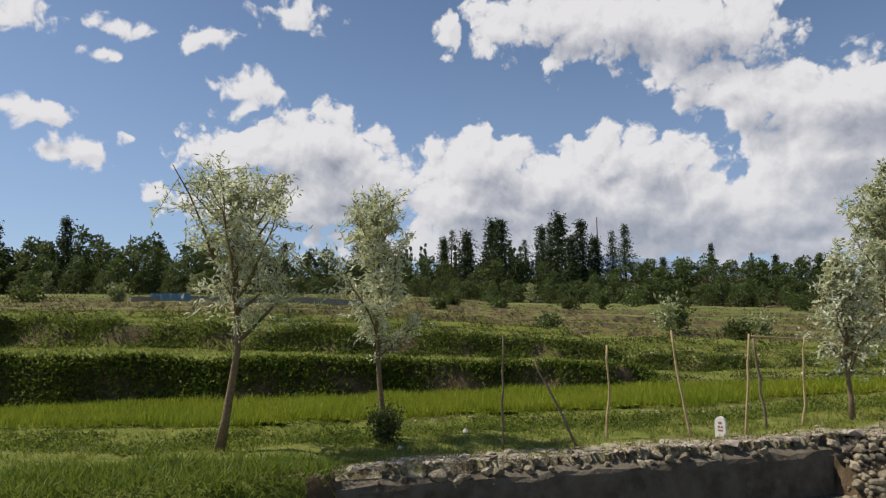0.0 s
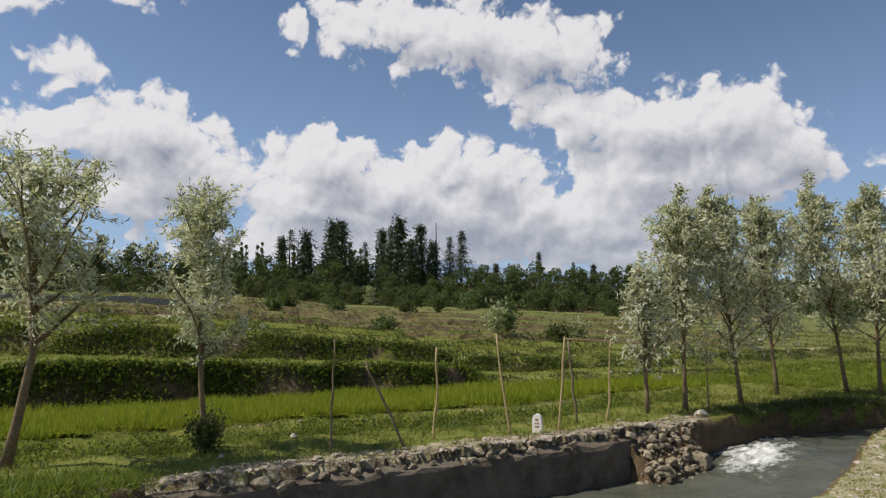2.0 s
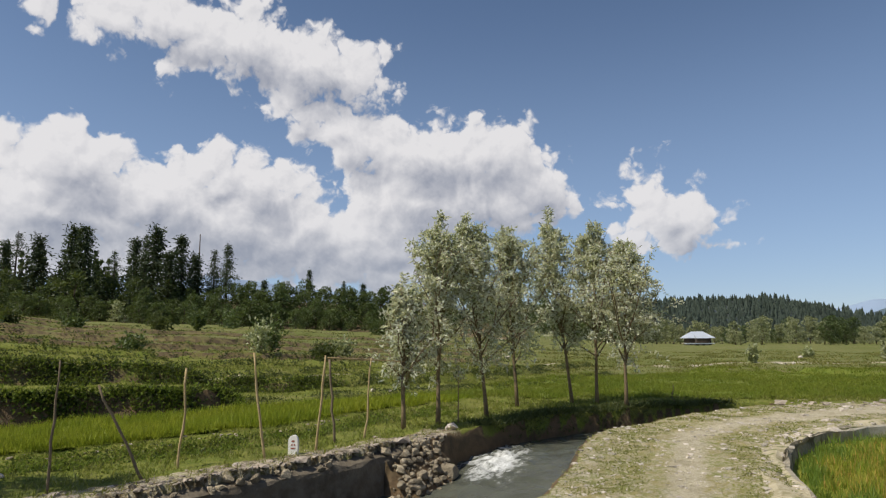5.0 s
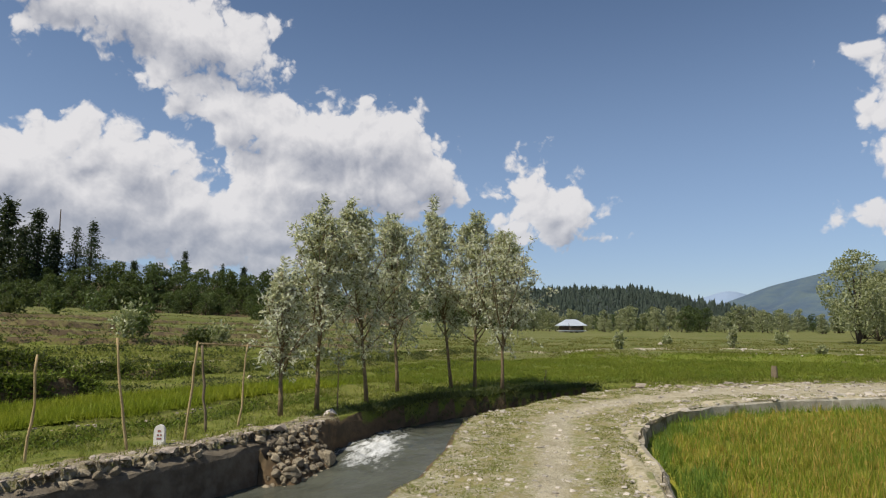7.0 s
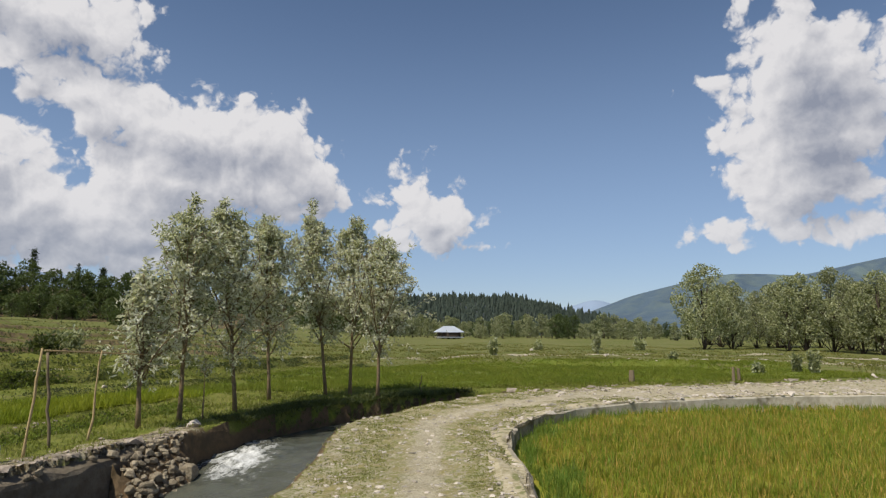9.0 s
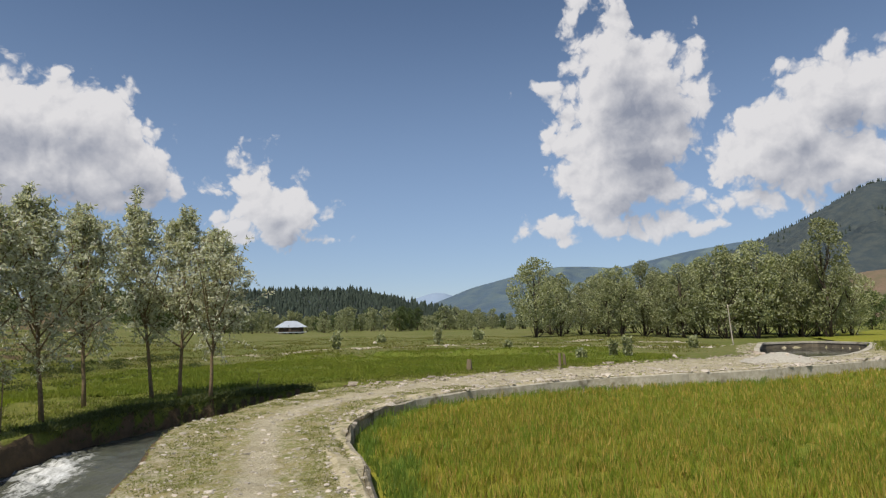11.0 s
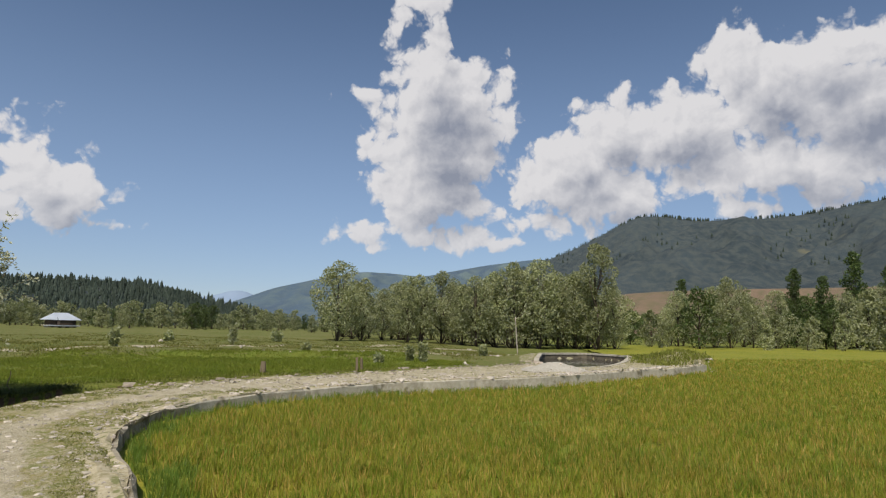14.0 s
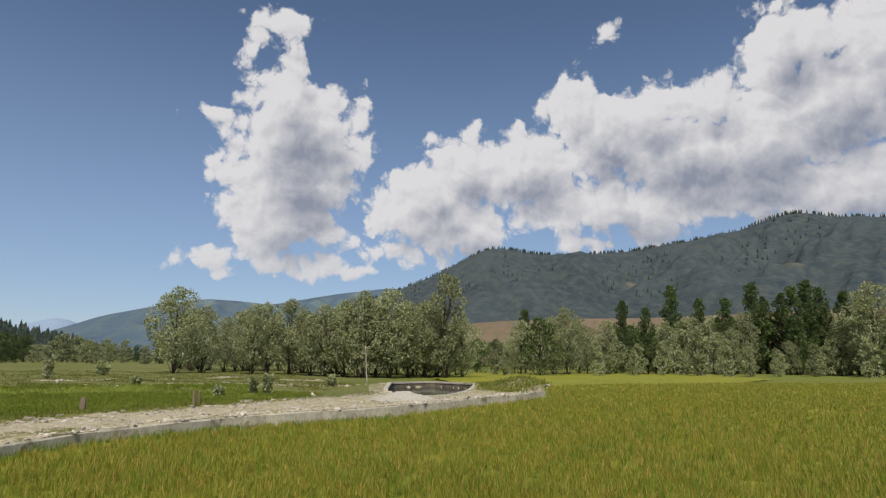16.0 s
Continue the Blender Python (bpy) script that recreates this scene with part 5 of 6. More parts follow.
    EAST = [(104.5, 103, 5.4, "s"), (108.3, 100, 9.6, "w"), (110.6, 110, 10.4, "w"), (112.2, 118, 8.0, "w"), (113.8, 117, 6.0, "s"), (115.2, 146, 15.5, "p"), (116.4, 122, 5.2, "s"), (117.8, 130, 7.0, "w"), (119.2, 150, 18.5, "p"), (120.1, 128, 9.6, "s"), (121.4, 152, 15.8, "p"), (122.3, 132, 7.2, "s"), (123.8, 140, 8.5, "w"), (125.4, 158, 19.5, "p"), (126.2, 162, 17.0, "p"), (127.4, 160, 17.5, "p"), (127.7, 150, 6.4, "w"), (129.2, 158, 19.5, "p"), (130.0, 160, 18.0, "p"), (131.1, 148, 9.4, "w"), (133.3, 145, 16.5, "w"), (135.5, 145, 15.0, "w"), (138, 150, 16, "p"), (107.0, 122, 11.5, "p"), (106.0, 125, 7.0, "w"), (102.8, 125, 7.0, "w"), (109.6, 128, 8.0, "w"), (111.5, 132, 9.5, "w"), (114.6, 135, 9.5, "w"), (116.8, 140, 10.0, "w"), (118.6, 142, 10.0, "w"), (120.6, 146, 11.0, "w"), (122.6, 150, 11.5, "w"), (124.6, 152, 12.0, "w"), (128.4, 155, 10.0, "w"), (132.2, 152, 11.0, "w"), (134.4, 150, 9.0, "s"), (105.4, 98, 3.6, "s"), (113.2, 104, 4.4, "s"), (116.0, 112, 4.0, "s"), (118.4, 114, 5.2, "s"), (121.0, 118, 7.6, "s"), (123.2, 116, 5.8, "s"), (124.9, 124, 5.0, "s"), (127.0, 128, 4.2, "s"), (129.4, 134, 5.6, "s"), (132.8, 132, 6.6, "s"), (106.6, 112, 8.6, "w"), (109.4, 108, 8.8, "w"), (114.0, 128, 9.5, "w"), (117.2, 132, 12.5, "p"), (123.4, 148, 15.5, "p"), (128.2, 152, 18.0, "p"), (131.6, 158, 17.0, "p"), (133.0, 160, 15.5, "p"), (126.8, 145, 5.0, "s"), (130.2, 146, 5.6, "s")]
    for k in range(46):
        az, d = 101 + 40 * (k + rng.uniform(0, 1)) / 46, rng.uniform(158, 185)
        east_stand.append((broad[k % 5], stand_at(az, d, rng.uniform(7.5, 10.5) * np.interp(az, [112, 122], [0.8, 1.35]), 7.0, rng.uniform(0, 360), 1.1)))
    for k in range(24):
        az, d = 77 + 25 * (k + rng.uniform(0, 1)) / 24, rng.uniform(86, 100)
        plant(willow[k % 4], used, az, d, rng.uniform(5, 7.5), 8.0, rng.uniform(0, 360), 1.25, "willow grove")
    for az, d, tall, kind in EAST:
        m, h0 = {"s": (small[int(rng.integers(2))], 6.0), "w": (willow[int(rng.integers(4))] if rng.uniform() < 0.6 else broad[int(rng.integers(5))], 8.0), "p": (pop[int(rng.integers(3))], 18.0)}[kind]
        plant(m, used, az, d, tall, h0, rng.uniform(0, 360), 0.95, "tree line east of the field")
    plant(pop[0], used, 76.2, 175, 7.5, 18.0, 40, 1.0, "far hedgerow trees")
    woods("far_woods", "dense dark broadleaf wood behind the front trees", far_stand)
    woods("far_hedgerow", "far grey-green hedgerow trees along the valley", hedge_stand)
    woods("far_woods", "dark wood behind the poplars", east_stand)
    for m in dark + tufted + ragged + spire + broad + pale + willow + [tallw] + pop + small:
        if m.name not in used:
            for o in (*m.children_recursive, m):
                bpy.data.objects.remove(o)


forest()
for k, (az, el, d) in enumerate([(13.62, 8.9, 112), (-26.2, 7.3, 112)]):
    x, y = polar(az, d)
    top_z = 1.65 + d * math.tan(radians(el))
    v, f = tube([(0, 0, -0.5), (0.1, 0, (top_z - ground_z(x, y)) * 0.6), (0.05, 0, top_z - ground_z(x, y))], [0.16, 0.12, 0.07], 8)
    ob = tagged(new("bare_tree_pole", mesh_of("bare_tree_pole", v, f, DARK_BARK, True)), "tall bare dead trunk rising above the wood", "pole")
    ob.location = (x, y, ground_z(x, y))


def far_conifers():
    """Woods on the hill and along the mountain's crest."""
    rng = np.random.default_rng(88)
    def wood(name, label, spots):
        chunks = []
        for x, y, z, tall, half in spots:
            n = 5
            verts, faces = [], []
            a0 = rng.uniform(0, 6.28)
            tiers = [(0.04, 1.0), (0.34, 0.42), (0.30, 0.80), (0.62, 0.28), (0.58, 0.52), (1.0, 0.02)]
            for h, w in tiers:
                for k in range(n):
                    a = a0 + k * 6.28 / n + rng.uniform(-0.25, 0.25)
                    q = half * w * rng.uniform(0.7, 1.25)
                    verts.append((x + q * math.cos(a), y + q * math.sin(a), z + tall * h))
            for i in range(len(tiers) - 1):
                for k in range(n):
                    j = (k + 1) % n
                    faces.append([i * n + k, i * n + j, (i + 1) * n + j, (i + 1) * n + k])
            chunks.append((np.array(verts), faces))
        v, f = joined(chunks)
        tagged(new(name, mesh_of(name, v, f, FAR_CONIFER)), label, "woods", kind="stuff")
    spots = []
    for k in range(4800):
        a, u = rng.uniform(32, 74.5), rng.uniform(0.0, 1.0) ** 0.8
        r, z = conifer_hill(a, u)
        x, y = polar(a, r)
        spots.append((x, y, z - 1, rng.triangular(3.0, 5.0, 9.0), rng.uniform(1.3, 2.7)))
    wood("conifer_woods", "dense dark conifers clothing the low hill", spots)
    spots = []
    for k in range(900):
        a = rng.uniform(88, 140)
        u = 1.0 if k < 560 else rng.uniform(0.5, 1.0)
        r, z = near_ridge(a, u)
        x, y = polar(a, r + rng.uniform(-4, 4))
        spots.append((x, y, z - 4.5, rng.uniform(6, 10), rng.uniform(1.6, 2.6)))
    wood("conifer_woods", "sparse pines along the mountain's crest", spots)


far_conifers()


# ---- posts, rail, marker stone ----
def pole(name, label, foot, tip, r0, r1, seed, mat=STICK, bend=0.03, group="", sides=8):
    rng = np.random.default_rng(seed)
    foot, tip = Vector(foot), Vector(tip)
    pts = []
    for i in range(8):
        t = i / 7
        w = math.sin(math.pi * t)
        pts.append(Vector((0, 0, 0)).lerp(tip - foot, t) + Vector((rng.normal() * bend * w, rng.normal() * bend * w, 0)))
    v, f = tube(pts, [r0 + (r1 - r0) * i / 7 + rng.normal() * 0.0015 for i in range(8)], sides)
    ob = new(name, mesh_of(name, v, f, mat, True))
    ob.location = foot
    return tagged(ob, label, "post", group)


def eye_point(az, el, d):
    return (d * math.sin(radians(az)), d * math.cos(radians(az)), 1.65 + d * math.tan(radians(el)))


G = "rough fence posts on the bank"
POSTS = [((0.73, 8.4), (5.2, -1.37), GREY_STICK, 0.016), ((1.78, 8.7), (7.85, -3.3), GREY_STICK, 0.018), ((2.23, 9.05), (14.09, -2.15), STICK, 0.018), ((3.43, 9.15), (19.33, -0.95), STICK, 0.021), ((4.31, 9.45), (25.22, -1.25), STICK, 0.022), ((4.87, 9.95), (25.5, -1.6), GREY_STICK, 0.025), ((5.4, 9.95), (29.1, -1.5), STICK, 0.018)]
for i, ((x, y), (az, el), mat, r) in enumerate(POSTS):
    d = math.hypot(x, y)
    tip = eye_point(az, el, d)
    pole("fence_post", "thin crooked wooden pole driven into the bank", (x, y, ground_z(x, y) - 0.1), tip, r * 0.98, r * 0.72, 300 + i, mat, 0.015, G)
a, b = eye_point(25.4, -1.45, 10.45), (6.62, 10.55, 1.25)
pole("fence_rail", "thin wooden rail tied between posts and a willow", a, b, 0.012, 0.010, 320, STICK, 0.02)


def marker_stone():
    x, y = 3.9, 9.3
    top = thing("marker_stone", "small round-topped white marker stone with faded red lettering", "marker stone", (x, y, ground_z(x, y) - 0.03), turn=-40)
    bm = bmesh.new()
    outline = [(-0.085, 0), (0.085, 0), (0.085, 0.24)] + [(0.085 * math.cos(t), 0.24 + 0.10 * math.sin(t)) for t in np.linspace(0.3, math.pi - 0.3, 8)] + [(-0.085, 0.24)]
    front = [bm.verts.new((px, -0.035, pz)) for px, pz in outline]
    face = bm.faces.new(front)
    res = bmesh.ops.extrude_face_region(bm, geom=[face])
    bmesh.ops.translate(bm, vec=(0, 0.07, 0), verts=[e for e in res["geom"] if isinstance(e, bmesh.types.BMVert)])
    bmesh.ops.bevel(bm, geom=bm.edges[:], offset=0.008, segments=2, affect="EDGES")
    bmesh.ops.recalc_face_normals(bm, faces=bm.faces[:])
    me = bpy.data.meshes.new("slab")
    bm.to_mesh(me)
    bm.free()
    me.materials.append(WHITEWASH)
    part("slab", me, top)
    top.scale = (0.9, 0.9, 0.9)
    for k, (px, pz, w, h) in enumerate([(0.0, 0.245, 0.05, 0.03), (-0.02, 0.185, 0.03, 0.026), (0.025, 0.185, 0.025, 0.026), (0.0, 0.13, 0.075, 0.022)]):
        v = [(px + sx * w / 2, -0.035 - d, pz + sz * h / 2) for d in (0.0005, 0.004) for sx, sz in ((-1, -1), (1, -1), (1, 1), (-1, 1))]
        f = [[4, 5, 6, 7], [0, 1, 5, 4], [1, 2, 6, 5], [2, 3, 7, 6], [3, 0, 4, 7]]
        part("painted_bar", mesh_of("painted_bar", v, f, RED_PAINT), top, "faded red-brown painted bar")


marker_stone()


# ---- shrubs ----
def shrub(label, at, tall, half, seed, leaves, size, mat=BUSH, stems=9, name="shrub"):
    rng = np.random.default_rng(seed)
    top = thing(name, label, "shrub", at)
    chunks, base, way = [], [], []
    for k in range(stems):
        a, o = k * 2.4, half * rng.uniform(0.3, 1.0)
        tip = Vector((math.cos(a) * o, math.sin(a) * o, tall * rng.uniform(0.55, 1.05)))
        mid = tip * 0.5 + Vector((0, 0, 0.1 * tall))
        chunks.append(tube([(0, 0, -0.05), mid, tip], [0.012, 0.008, 0.003], 4))
        n = leaves // stems
        t = rng.uniform(0.15, 1.0, n)
        c = np.outer(t, np.array(tip)) + rng.normal(size=(n, 3)) * half * 0.28
        c[:, 2] = np.abs(c[:, 2])
        base.append(c)
        way.append(rng.normal(size=(n, 3)) + np.array(tip) / max(tip.length, 0.1))
    v, f = joined(chunks)
    part("stem", mesh_of("stem", v, f, DARK_BARK), top)
    base, way = np.concatenate(base), np.concatenate(way)
    v, f = blades(rng, base, way, size * rng.uniform(0.6, 1.3, len(base)), size * 0.3)
    part("foliage", mesh_of("foliage", v, f, mat), top)
    return top


def shrubs():
    rng = np.random.default_rng(400)
    def at(az, el_or_d):
        x, y = polar(az, el_or_d)
        return (x, y, ground_z(x, y))
    shrub("dark leafy suckers at the willow's foot", (-0.82, 8.95, ground_z(-0.82, 8.95)), 0.52, 0.24, 401, 900, 0.06, BUSH, 12)
    for k, (az, d, tall, half, mat) in enumerate([(19.0, 28, 1.35, 0.5, GREY_WILLOW), (20.0, 30, 1.5, 0.6, BROAD), (24.5, 27, 0.8, 0.55, BUSH), (26.0, 31, 0.7, 0.5, GREY_WILLOW), (-0.4, 34, 0.7, 0.5, BROAD), (9.1, 27, 0.5, 0.5, BROAD), (13.9, 60, 1.9, 0.6, BROAD), (0.7, 40, 0.6, 0.6, BUSH), (16.5, 75, 2.0, 1.6, BROAD), (29, 70, 1.8, 1.2, BROAD), (-27, 38, 1.1, 0.5, GREY_WILLOW), (5, 44, 0.7, 0.6, BROAD), (11, 50, 0.8, 0.9, BUSH), (31.5, 45, 1.0, 0.7, BUSH), (-33, 40, 0.9, 0.8, BUSH), (60.2, 40, 0.8, 0.28, BROAD), (69.0, 46, 1.3, 0.35, BROAD), (75.2, 37, 0.3, 0.2, BUSH), (84.2, 31.5, 0.6, 0.2, BROAD), (85.4, 31.0, 0.9, 0.24, BROAD), (81.6, 29.5, 0.35, 0.2, BUSH), (64, 55, 0.5, 0.4, BUSH), (72.5, 60, 0.7, 0.5, BUSH), (90.5, 40, 0.45, 0.3, BUSH)] ):
        if az > 50:
            tall, half, mat = tall * 1.15, half * 0.8, GREY_WILLOW
        shrub("low leafy shrub on the rough grass", at(az, d), tall, half, 410 + k, 420, 0.075 * (1 + d / 22), mat, 9)


shrubs()

x, y = polar(54.2, 17.6)
pole("dead_sprig", "thin dead sprig standing on the bank", (x, y, ground_z(x, y) - 0.05), (x + 0.06, y, ground_z(x, y) + 0.5), 0.018, 0.01, 335, GREY_STICK, 0.03)


def stump(label, x, y, tall, r, seed, lean=(0.03, 0)):
    z = ground_z(x, y)
    rng = np.random.default_rng(seed)
    v, f = tube([(0, 0, -0.1), (lean[0] * 0.5, lean[1] * 0.5, tall * 0.5), (lean[0], lean[1], tall)], [r * 1.15, r, r * 0.9], 10)
    v = v + rng.normal(size=v.shape) * r * 0.08
    ob = new("tree_stump", mesh_of("tree_stump", v, f, GREY_STICK))
    ob.location = (x, y, z)
    tagged(ob, label, "stump")


stump("short grey weathered stump beside the path", 21.6, 7.0, 0.42, 0.09, 1)
stump("split grey post stump beside the path", 24.8, 4.45, 0.5, 0.05, 2, (0.05, 0.02))
stump("split grey post stump beside the path", 25.0, 4.3, 0.46, 0.05, 3, (-0.04, 0.02))
px, py = polar(93.5, 44)
pole("pale_pole", "tall pale bare pole leaning beside the pool", (px, py, ground_z(px, py) - 0.1), (px - 0.25, py + 0.2, ground_z(px, py) + 2.5), 0.04, 0.025, 330, PALE_STONE, 0.03)


# ---- house and low walls ----
def box(x0, x1, y0, y1, z0, z1):
    v = [(x, y, z) for z in (z0, z1) for x, y in ((x0, y0), (x1, y0), (x1, y1), (x0, y1))]
    return np.array(v, float), [[3, 2, 1, 0], [4, 5, 6, 7], [0, 1, 5, 4], [1, 2, 6, 5], [2, 3, 7, 6], [3, 0, 4, 7]]


def house(az, d, turn, wide, deep):
    x, y = polar(az, d)
    top = thing("house", "village house with pale sheet-metal hip roof and dark upper storey", "house", (x, y, ground_z(x, y) - (1.0 if d > 150 else 0.5)), turn=turn)
    w, p = wide / 2, deep / 2
    v, f = box(-w + 0.4, w - 0.4, -p + 0.4, p - 0.4, 0, 1.5)
    part("wall", mesh_of("wall", v, f, PLASTER), top, "pale plastered ground floor")
    v, f = box(-w + 0.55, w - 0.55, -p + 0.55, p - 0.55, 1.5, 2.7)
    part("upper_storey", mesh_of("upper_storey", v, f, TIMBER), top, "dark timber upper storey")
    v, f = box(-w, w, -p, p, 1.38, 1.5)
    part("balcony", mesh_of("balcony", v, f, PLASTER), top, "pale projecting balcony slab")
    v = np.array([(-w - 0.2, -p - 0.2, 2.65), (w + 0.2, -p - 0.2, 2.65), (w + 0.2, p + 0.2, 2.65), (-w - 0.2, p + 0.2, 2.65), (-w * 0.45, 0, 4.1), (w * 0.45, 0, 4.1)])
    v = np.concatenate([v, v - np.array([0, 0, 0.12])])
    f = [[0, 1, 5, 4], [1, 2, 5], [2, 3, 4, 5], [3, 0, 4], [7, 6, 10, 11], [8, 7, 11], [9, 8, 11, 10], [6, 9, 10], [0, 6, 7, 1], [1, 7, 8, 2], [2, 8, 9, 3], [3, 9, 6, 0]]
    part("roof", mesh_of("roof", v, f, ROOF), top, "pale blue-white metal roof")
    for k in range(4):
        cx = -w * 0.7 + k * w * 0.47
        v, f = box(cx - 0.35, cx + 0.35, -p + 0.36, -p + 0.42, 0.45, 1.2)
        win = part("window", mesh_of("window", v, f, TIMBER), top)
        v, f = box(cx - 0.28, cx + 0.28, -p + 0.33, -p + 0.37, 0.52, 1.13)
        part("pane", mesh_of("pane", v, f, GLASS), win)
    return top


farmhouse = house(56.0, 160, -38, 6.0, 4.8)
v, f = box(-1.5, 1.3, -3.9, -2.5, 2.55, 2.63)
v[4:, 2] += np.array([-0.1, -0.1, 0.75, 0.75])
part("porch_roof", mesh_of("porch_roof", v, f, ROOF), farmhouse, "pale sheet-metal porch roof")
# closed block: shade in the porch opening is put into its dark colour
v, f = box(-1.3, 1.1, -3.7, -2.2, 1.5, 2.5)
part("porch", mesh_of("porch", v, f, TIMBER), farmhouse, "porch block with the opening's shade in its dark colour")
v, f = box(-3.8, 2.6, -3.8, -2.4, 1.3, 1.45)
part("veranda_roof", mesh_of("veranda_roof", v, f, ROOF), farmhouse, "pale veranda roof")
house(-23.0, 128, 10, 6.0, 5.0)
house(-36.2, 120, 25, 7.0, 5.0)


def low_wall():
    top = thing("low_wall", "long low grey block wall below the wood", "wall", kind="structure")
    pts = [polar(a, d) for a, d in ((-26, 36), (-22, 36.5), (-17, 37), (-12, 37), (-7, 36))]
    line = along(pts, 1.0)
    line = np.column_stack([line, height(line[:, 0], line[:, 1])])
    v, f = ribbon(line, [(0.12, -0.3), (-0.12, -0.3), (-0.12, 0.34), (0.12, 0.34)])
    part("wall_body", mesh_of("wall_body", v, f, GREY_BLOCK), top)
    x, y = polar(-23.0, 36.0)
    z = ground_z(x, y)
    n = 14
    v = [(x + 1.3 * (i / (n - 1) - 0.5) * 1.6, y - 0.12 - 0.04 * math.sin(i * 1.9), z + h + 0.02 * math.sin(i * 1.3)) for h in (0.02, 0.45) for i in range(n)]
    v += [(a, b + 0.02, c) for a, b, c in v]
    f = [[i, i + 1, n + i + 1, n + i] for i in range(n - 1)] + [[2 * n + i + 1, 2 * n + i, 3 * n + i, 3 * n + i + 1] for i in range(n - 1)]
    tagged(new("plastic_sheet", mesh_of("plastic_sheet", v, f, BLUE_SHEET)), "blue plastic sheet hung over the low wall", "sheet")


low_wall()


# ---- loose stones, grass and weeds ----
def pebbles():
    rng = np.random.default_rng(500)
    lone = [(30.5, 0.5, 0.14), (33, 9.5, 0.12), (28.8, 12.2, 0.1), (8.6, 15.6, 0.08), (9.2, 15.7, 0.06), (7.3, 10.1, 0.16), (38, 14, 0.18), (44, 22, 0.2), (47, 4, 0.25), (23, 27, 0.18), (-0.6, 8.6, 0.06), (2.9, 8.8, 0.05), (0.3, 9.6, 0.07)]
    for x, y, s in lone:
        ob = put_stone(rng, PALE, None, x, y, ground_z(x, y) + s * 0.25, s, "field_stone")
        tagged(ob, "pale stone lying in the grass", "stone", "pale field stones")
    v0 = np.array([(1, 0, -0.2), (0, 1, -0.2), (-1, 0, -0.2), (0, -1, -0.2), (0.6, 0.5, 0.5), (-0.6, 0.55, 0.45), (-0.55, -0.6, 0.5), (0.6, -0.55, 0.4)])
    f0 = np.array([(0, 1, 5, 4), (1, 2, 6, 5), (2, 3, 7, 6), (3, 0, 4, 7), (4, 5, 6, 7)])
    def strew(name, label, p, sizes, mat, z=None):
        n = len(p)
        z = height(p[:, 0], p[:, 1]) if z is None else np.full(n, z)
        a = rng.uniform(0, 6.28, n)
        v = v0[None] * rng.uniform(0.6, 1.4, (n, 8, 1)) * sizes[:, None, None] * np.array([1, 0.8, 0.6])
        c, s = np.cos(a)[:, None], np.sin(a)[:, None]
        v = np.stack([v[..., 0] * c - v[..., 1] * s, v[..., 0] * s + v[..., 1] * c, v[..., 2]], -1) + np.column_stack([p, z])[:, None]
        f = (f0[None] + (np.arange(n) * 8)[:, None, None]).reshape(-1, 4)
        tagged(new(name, mesh_of(name, v.reshape(-1, 3), f, mat)), label, "gravel", kind="stuff")
    p = scatter(rng, [q for q in PATH if q[0] > 1], 170000, lambda x, y: np.clip(8 / np.hypot(x, y), 0, 1) ** 1.6 * np.clip(0.4 + 0.5 * wave(x, y, 1.6, 71), 0.08, 1))
    p = p[~inside(p[:, 0], p[:, 1], POOL)]
    strew("gravel", "pale pebbles strewn over the path", p, rng.gamma(1.8, 0.0088, len(p)) * np.clip(np.hypot(*p.T) / 9, 1, 2.4), PALE_STONE)
    line = along([q for q in FAR_BANK if -2 < q[0] < 7], 0.01)
    p = line[rng.integers(len(line), size=900)] + np.column_stack([rng.normal(size=900) * 0.1, np.abs(rng.normal(size=900)) * 0.22])
    strew("gravel", "small rubble on the crest of the canal wall", p, rng.gamma(2.0, 0.014, len(p)), RUBBLE_BITS)
    line = along(PATH_NORTH + [(36, -3.4), (38, -4)], 0.02)
    p = line[rng.integers(len(line), size=700)] + rng.normal(size=(700, 2)) * 0.45
    strew("gravel", "rubble along the embankment's edge", p, rng.gamma(2.0, 0.026, len(p)), RUBBLE_BITS)
    line = along([q for q in PADDY_WALL if q[0] > 2], 0.02)
    d = np.gradient(line, axis=0)
    d /= np.linalg.norm(d, axis=1)[:, None]
    k = rng.integers(len(line), size=1500)
    p = line[k] + np.column_stack([-d[k, 1], d[k, 0]]) * rng.uniform(0.02, 0.5, (1500, 1))
    strew("gravel", "pebbles along the top of the field wall", p, rng.gamma(2.2, 0.009, len(p)) * np.clip(np.hypot(*p.T) / 9, 1, 3), PALE_STONE, 0.012)
    x = rng.uniform(-1.2, 6.5, 130)
    p = np.column_stack([x, np.interp(x, *TERRACE_LIP) + 0.12 + rng.normal(size=130) * 0.08])
    strew("gravel", "pale clods along the edge of the young rice", p, rng.gamma(2.0, 0.011, len(p)), RUBBLE_BITS)
    for pts in ([(33, 12), (38, 3), (44, -2)], [(30, 24), (44, 15), (54, 6), (60, 0)]):
        line = along(pts, 0.05)
        p = line[rng.integers(len(line), size=160)] + rng.normal(size=(160, 2)) * 0.5
        strew("gravel", "pale stones along the edge of a rough field", p, rng.gamma(2.0, 0.04, len(p)), PALE_STONE)
    line = along(BUND[:-1], 0.02)
    p = line[rng.integers(len(line), size=260)] + rng.normal(size=(260, 2)) * 0.25
    z = rng.gamma(2.0, 0.06, len(p))
    strew("gravel", "stones along the field bund", p, z, PALE_STONE)


pebbles()


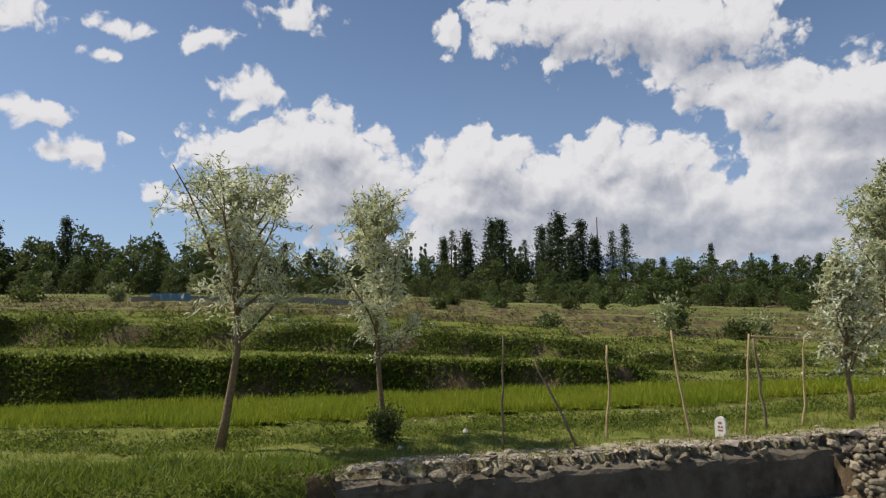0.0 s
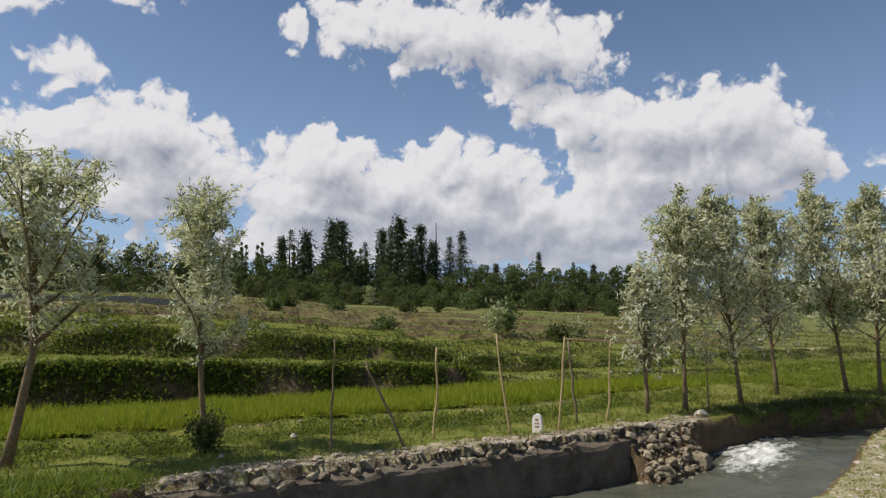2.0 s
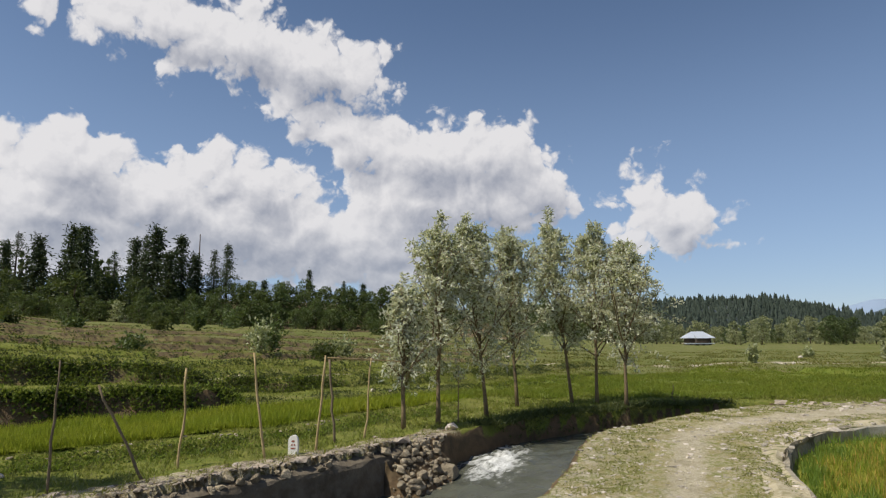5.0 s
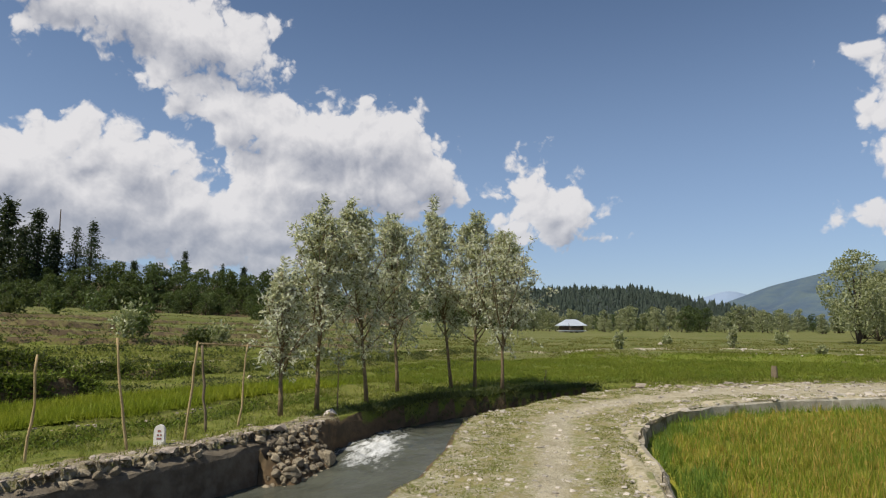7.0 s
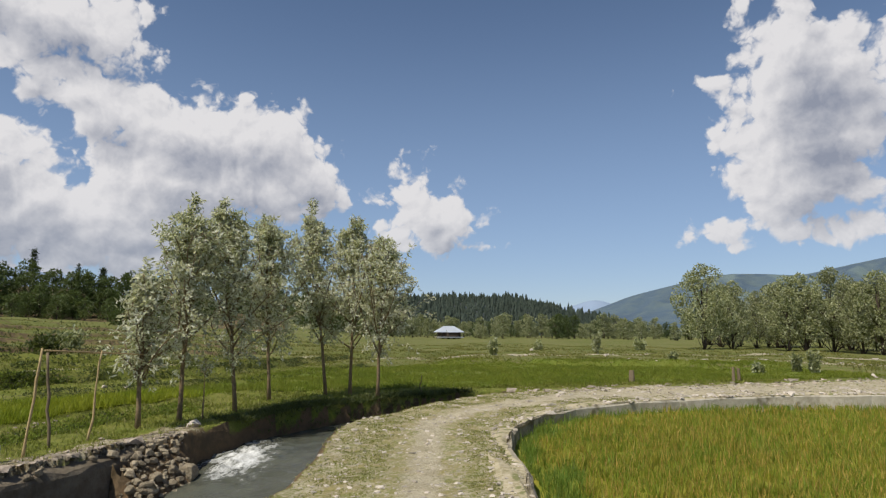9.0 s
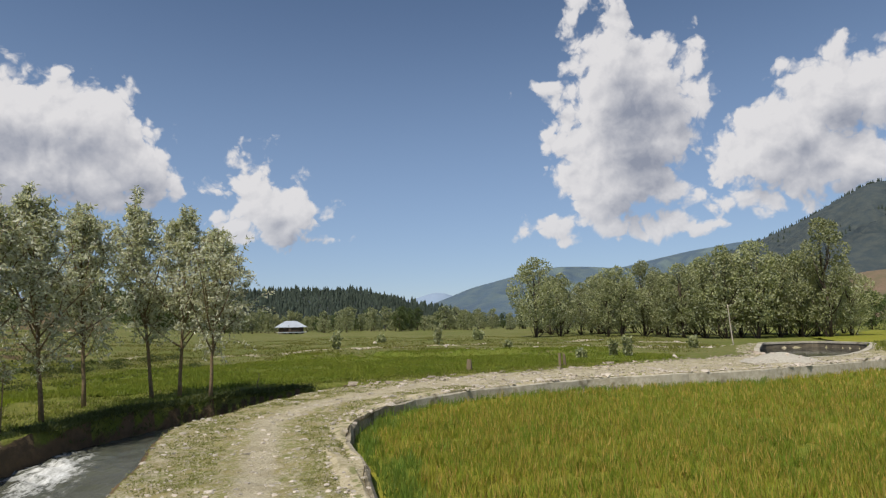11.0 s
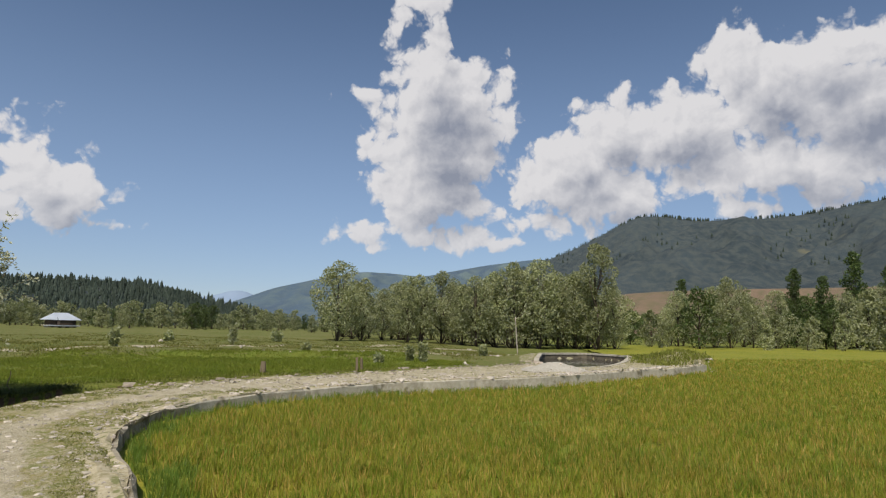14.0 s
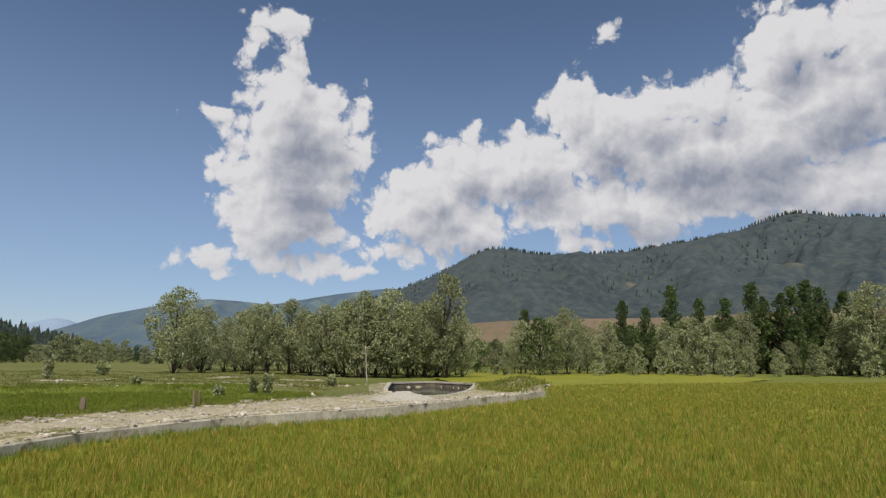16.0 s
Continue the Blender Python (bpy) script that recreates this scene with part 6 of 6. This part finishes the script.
def meadow():
    rng = np.random.default_rng(600)
    def lay(name, label, p, count, tall, wide, spread, mat, lift=0.0, lean=0.5):
        r = np.hypot(p[:, 0], p[:, 1])
        grow = np.clip(r / 9, 1, 5)
        v, f = tufts(rng, p, height(p[:, 0], p[:, 1]) + lift - 0.01, count, tall * grow ** 0.15, wide * grow ** 0.8, spread * grow ** 0.7, lean)
        tagged(new(name, mesh_of(name, v, f, mat)), label, "grass", kind="stuff")
    bank = [(-16, 3.6), (-1.2, 7.35), (4.66, 9.0), (6.7, 9.55), (8.24, 10.15), (13.3, 10.6), (17, 9.0), (20.8, 6.5), (24.7, 3.6), (27.6, 1.9), (25, 5), (21, 8.5), (14.3, 12.8), (12, 13.8), (7, 12.6), (4, 11.1), (0, 10.5), (-3, 9.6), (-16, 8.2)]
    thin = lambda x, y: np.clip(0.55 + 0.5 * wave(x, y, 1.6, 81), 0.08, 1) * np.clip(near(x, y, FAR_BANK) / 0.9 + 0.12, 0, 1)
    lay("grass", "short green grass covering the canal bank", scatter(rng, bank, 80000, thin), 4, 0.085, 0.006, 0.03, GRASS)
    lush = [(-16, 2.3), (-6, 4.9), (-1.9, 6.2), (-1.1, 7.2), (-1.3, 7.75), (-2.0, 8.0), (-6, 7.2), (-16, 5.0)]
    lay("grass", "lush tall grass overhanging the water", scatter(rng, lush, 26000), 5, 0.19, 0.007, 0.05, LUSH, 0.0, 0.8)
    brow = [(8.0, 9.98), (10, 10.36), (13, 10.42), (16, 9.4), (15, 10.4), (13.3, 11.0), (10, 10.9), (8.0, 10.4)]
    # the willows' shade on this brow is put into the dark BUSH colour
    lay("grass", "grass on the brow of the bank, tree shade in its dark colour", scatter(rng, brow, 9000), 4, 0.13, 0.007, 0.04, BUSH, 0.0, 0.9)
    verge = [q for q in PATH if q[0] > 1]
    off = lambda x, y: np.clip(0.5 + 0.55 * wave(x, y, 1.1, 82), 0.05, 1) * np.clip(9 / np.hypot(x, y), 0, 1) ** 1.2 * (near(x, y, [(0, 0.8), (4.2, 2.9), (7.6, 5.2), (10.2, 7.0), (13, 7.4), (16, 7.0), (19, 5.4), (22, 2.6)]) > 0.5) * np.where(x > 17, 0.12, 1)
    lay("grass", "sparse trampled grass on the path", scatter(rng, verge, 260000, off), 5, 0.034, 0.0055, 0.035, GRASS, 0.0, 1.1)
    lay("grass", "olive weeds trodden into the path", scatter(rng, verge, 260000, off), 5, 0.032, 0.0065, 0.035, PATH_WEED, 0.0, 1.3)
    mound = [(33, -9.6), (36.2, -12.3), (38.5, -13.2), (43, -12.5), (45, -10.5), (40, -9.6), (36, -8.6)]
    lay("grass", "tufted grass on the embankment's mound", scatter(rng, mound, 2600), 4, 0.16, 0.008, 0.1, GRASS)
    # rough growth on the terrace faces
    def face(line, x0, x1, n, off, up, size, name, label, mat):
        x = rng.uniform(x0, x1, n)
        t = rng.uniform(-0.1, 1.05, n)
        y = np.interp(x, *line) - 0.16 * wave(x, np.interp(x, *line), 2.8, 3) + t * off
        z = height(x, y) + np.abs(rng.normal(size=n)) * up
        keep = rng.uniform(size=n) < np.clip(0.6 + 0.7 * wave(x, y, 1.7, 91), 0.05, 1)
        b = np.column_stack([x, y, z])[keep]
        way = rng.normal(size=b.shape) + np.array([0, -0.6, 0.5])
        v, f = blades(rng, b, way, size * rng.uniform(0.6, 1.4, len(b)), size * 0.28)
        tagged(new(name, mesh_of(name, v, f, mat)), label, "weeds", kind="stuff")
    face(TERRACE_2, -16, 4.9, 34000, 0.46, 0.05, 0.075, "bank_weeds", "dark tangled weeds on the steep terrace bank", BUSH)
    face(TERRACE_2, -16, 4.9, 34000, 0.46, 0.06, 0.085, "bank_weeds", "green leafy weeds on the steep terrace bank", LUSH)
    face(TERRACE_3, -18, 9, 30000, 0.50, 0.05, 0.075, "bank_weeds", "rough weeds on the upper terrace bank", BUSH)
    face(TERRACE_3, -18, 9, 16000, 0.50, 0.05, 0.085, "bank_weeds", "green grass on the upper terrace bank", LUSH)
    face(TERRACE_LIP, -14, 9, 22000, -0.75, 0.02, 0.055, "bank_weeds", "low weeds along the field's edge", LUSH)
    face(TERRACE_LIP, -12, 8, 7000, -0.8, 0.02, 0.05, "bank_weeds", "dark grass on the slope below the young rice", BUSH)
    face(TERRACE_2, 5.0, 24, 9000, 0.7, 0.03, 0.06, "bank_weeds", "dark weeds on the low step between rice plots", BUSH)
    face(TERRACE_3, 9, 28, 9000, 0.6, 0.03, 0.07, "bank_weeds", "dark weeds on the low step between rice plots", BUSH)
    for i, n in enumerate((5500, 5000, 3800, 2800, 2200, 1800, 1500)):
        at = STEPS[i][0]
        xs = np.linspace(-0.75 * at, 0.85 * at, 120)
        ys = np.full(120, at, float)
        for _ in range(6):
            ys = step_line(i, xs, ys)
        face((xs, ys), xs[0], xs[-1], n, 0.25 + at * 0.006, 0.02, 0.045 + at * 0.0022, "bank_weeds", "dark weeds along a step of the hillside", BUSH)
    hill = [(-30, 18.5), (30, 18.5), (62, 75), (-55, 75)]
    lay("grass", "rough pasture grass on the hillside", scatter(rng, hill, 60000, lambda x, y: np.clip(22 / np.hypot(x, y), 0, 1) ** 1.3 * np.clip(0.5 + 0.6 * wave(x, y, 5, 83), 0.05, 1)), 4, 0.09, 0.007, 0.05, PASTURE)
    shelf = [(-22, 9.5), (-8, 12.3), (-2, 13.5), (0, 14.0), (2.5, 14.5), (4.5, 15.1), (14, 17), (24, 21), (22, 24), (8, 23), (-8, 23), (-26, 22)]
    lay("grass", "sunlit short grass on the terrace shelves", scatter(rng, shelf, 42000, lambda x, y: np.clip(0.6 + 0.5 * wave(x, y, 1.9, 85), 0.1, 1)), 3, 0.075, 0.006, 0.04, GRASS)
    field = [(31, 0.5), (50, -4), (75, 5), (70, 45), (35, 45), (20, 20), (29, 19), (36, 5)]
    lay("grass", "rough grass on the fields beyond the path", scatter(rng, field, 30000, lambda x, y: np.clip(30 / np.hypot(x, y), 0, 1) ** 1.3 * np.clip(0.5 + 0.6 * wave(x, y, 6, 84), 0.05, 1)), 4, 0.10, 0.008, 0.06, PASTURE)


meadow()
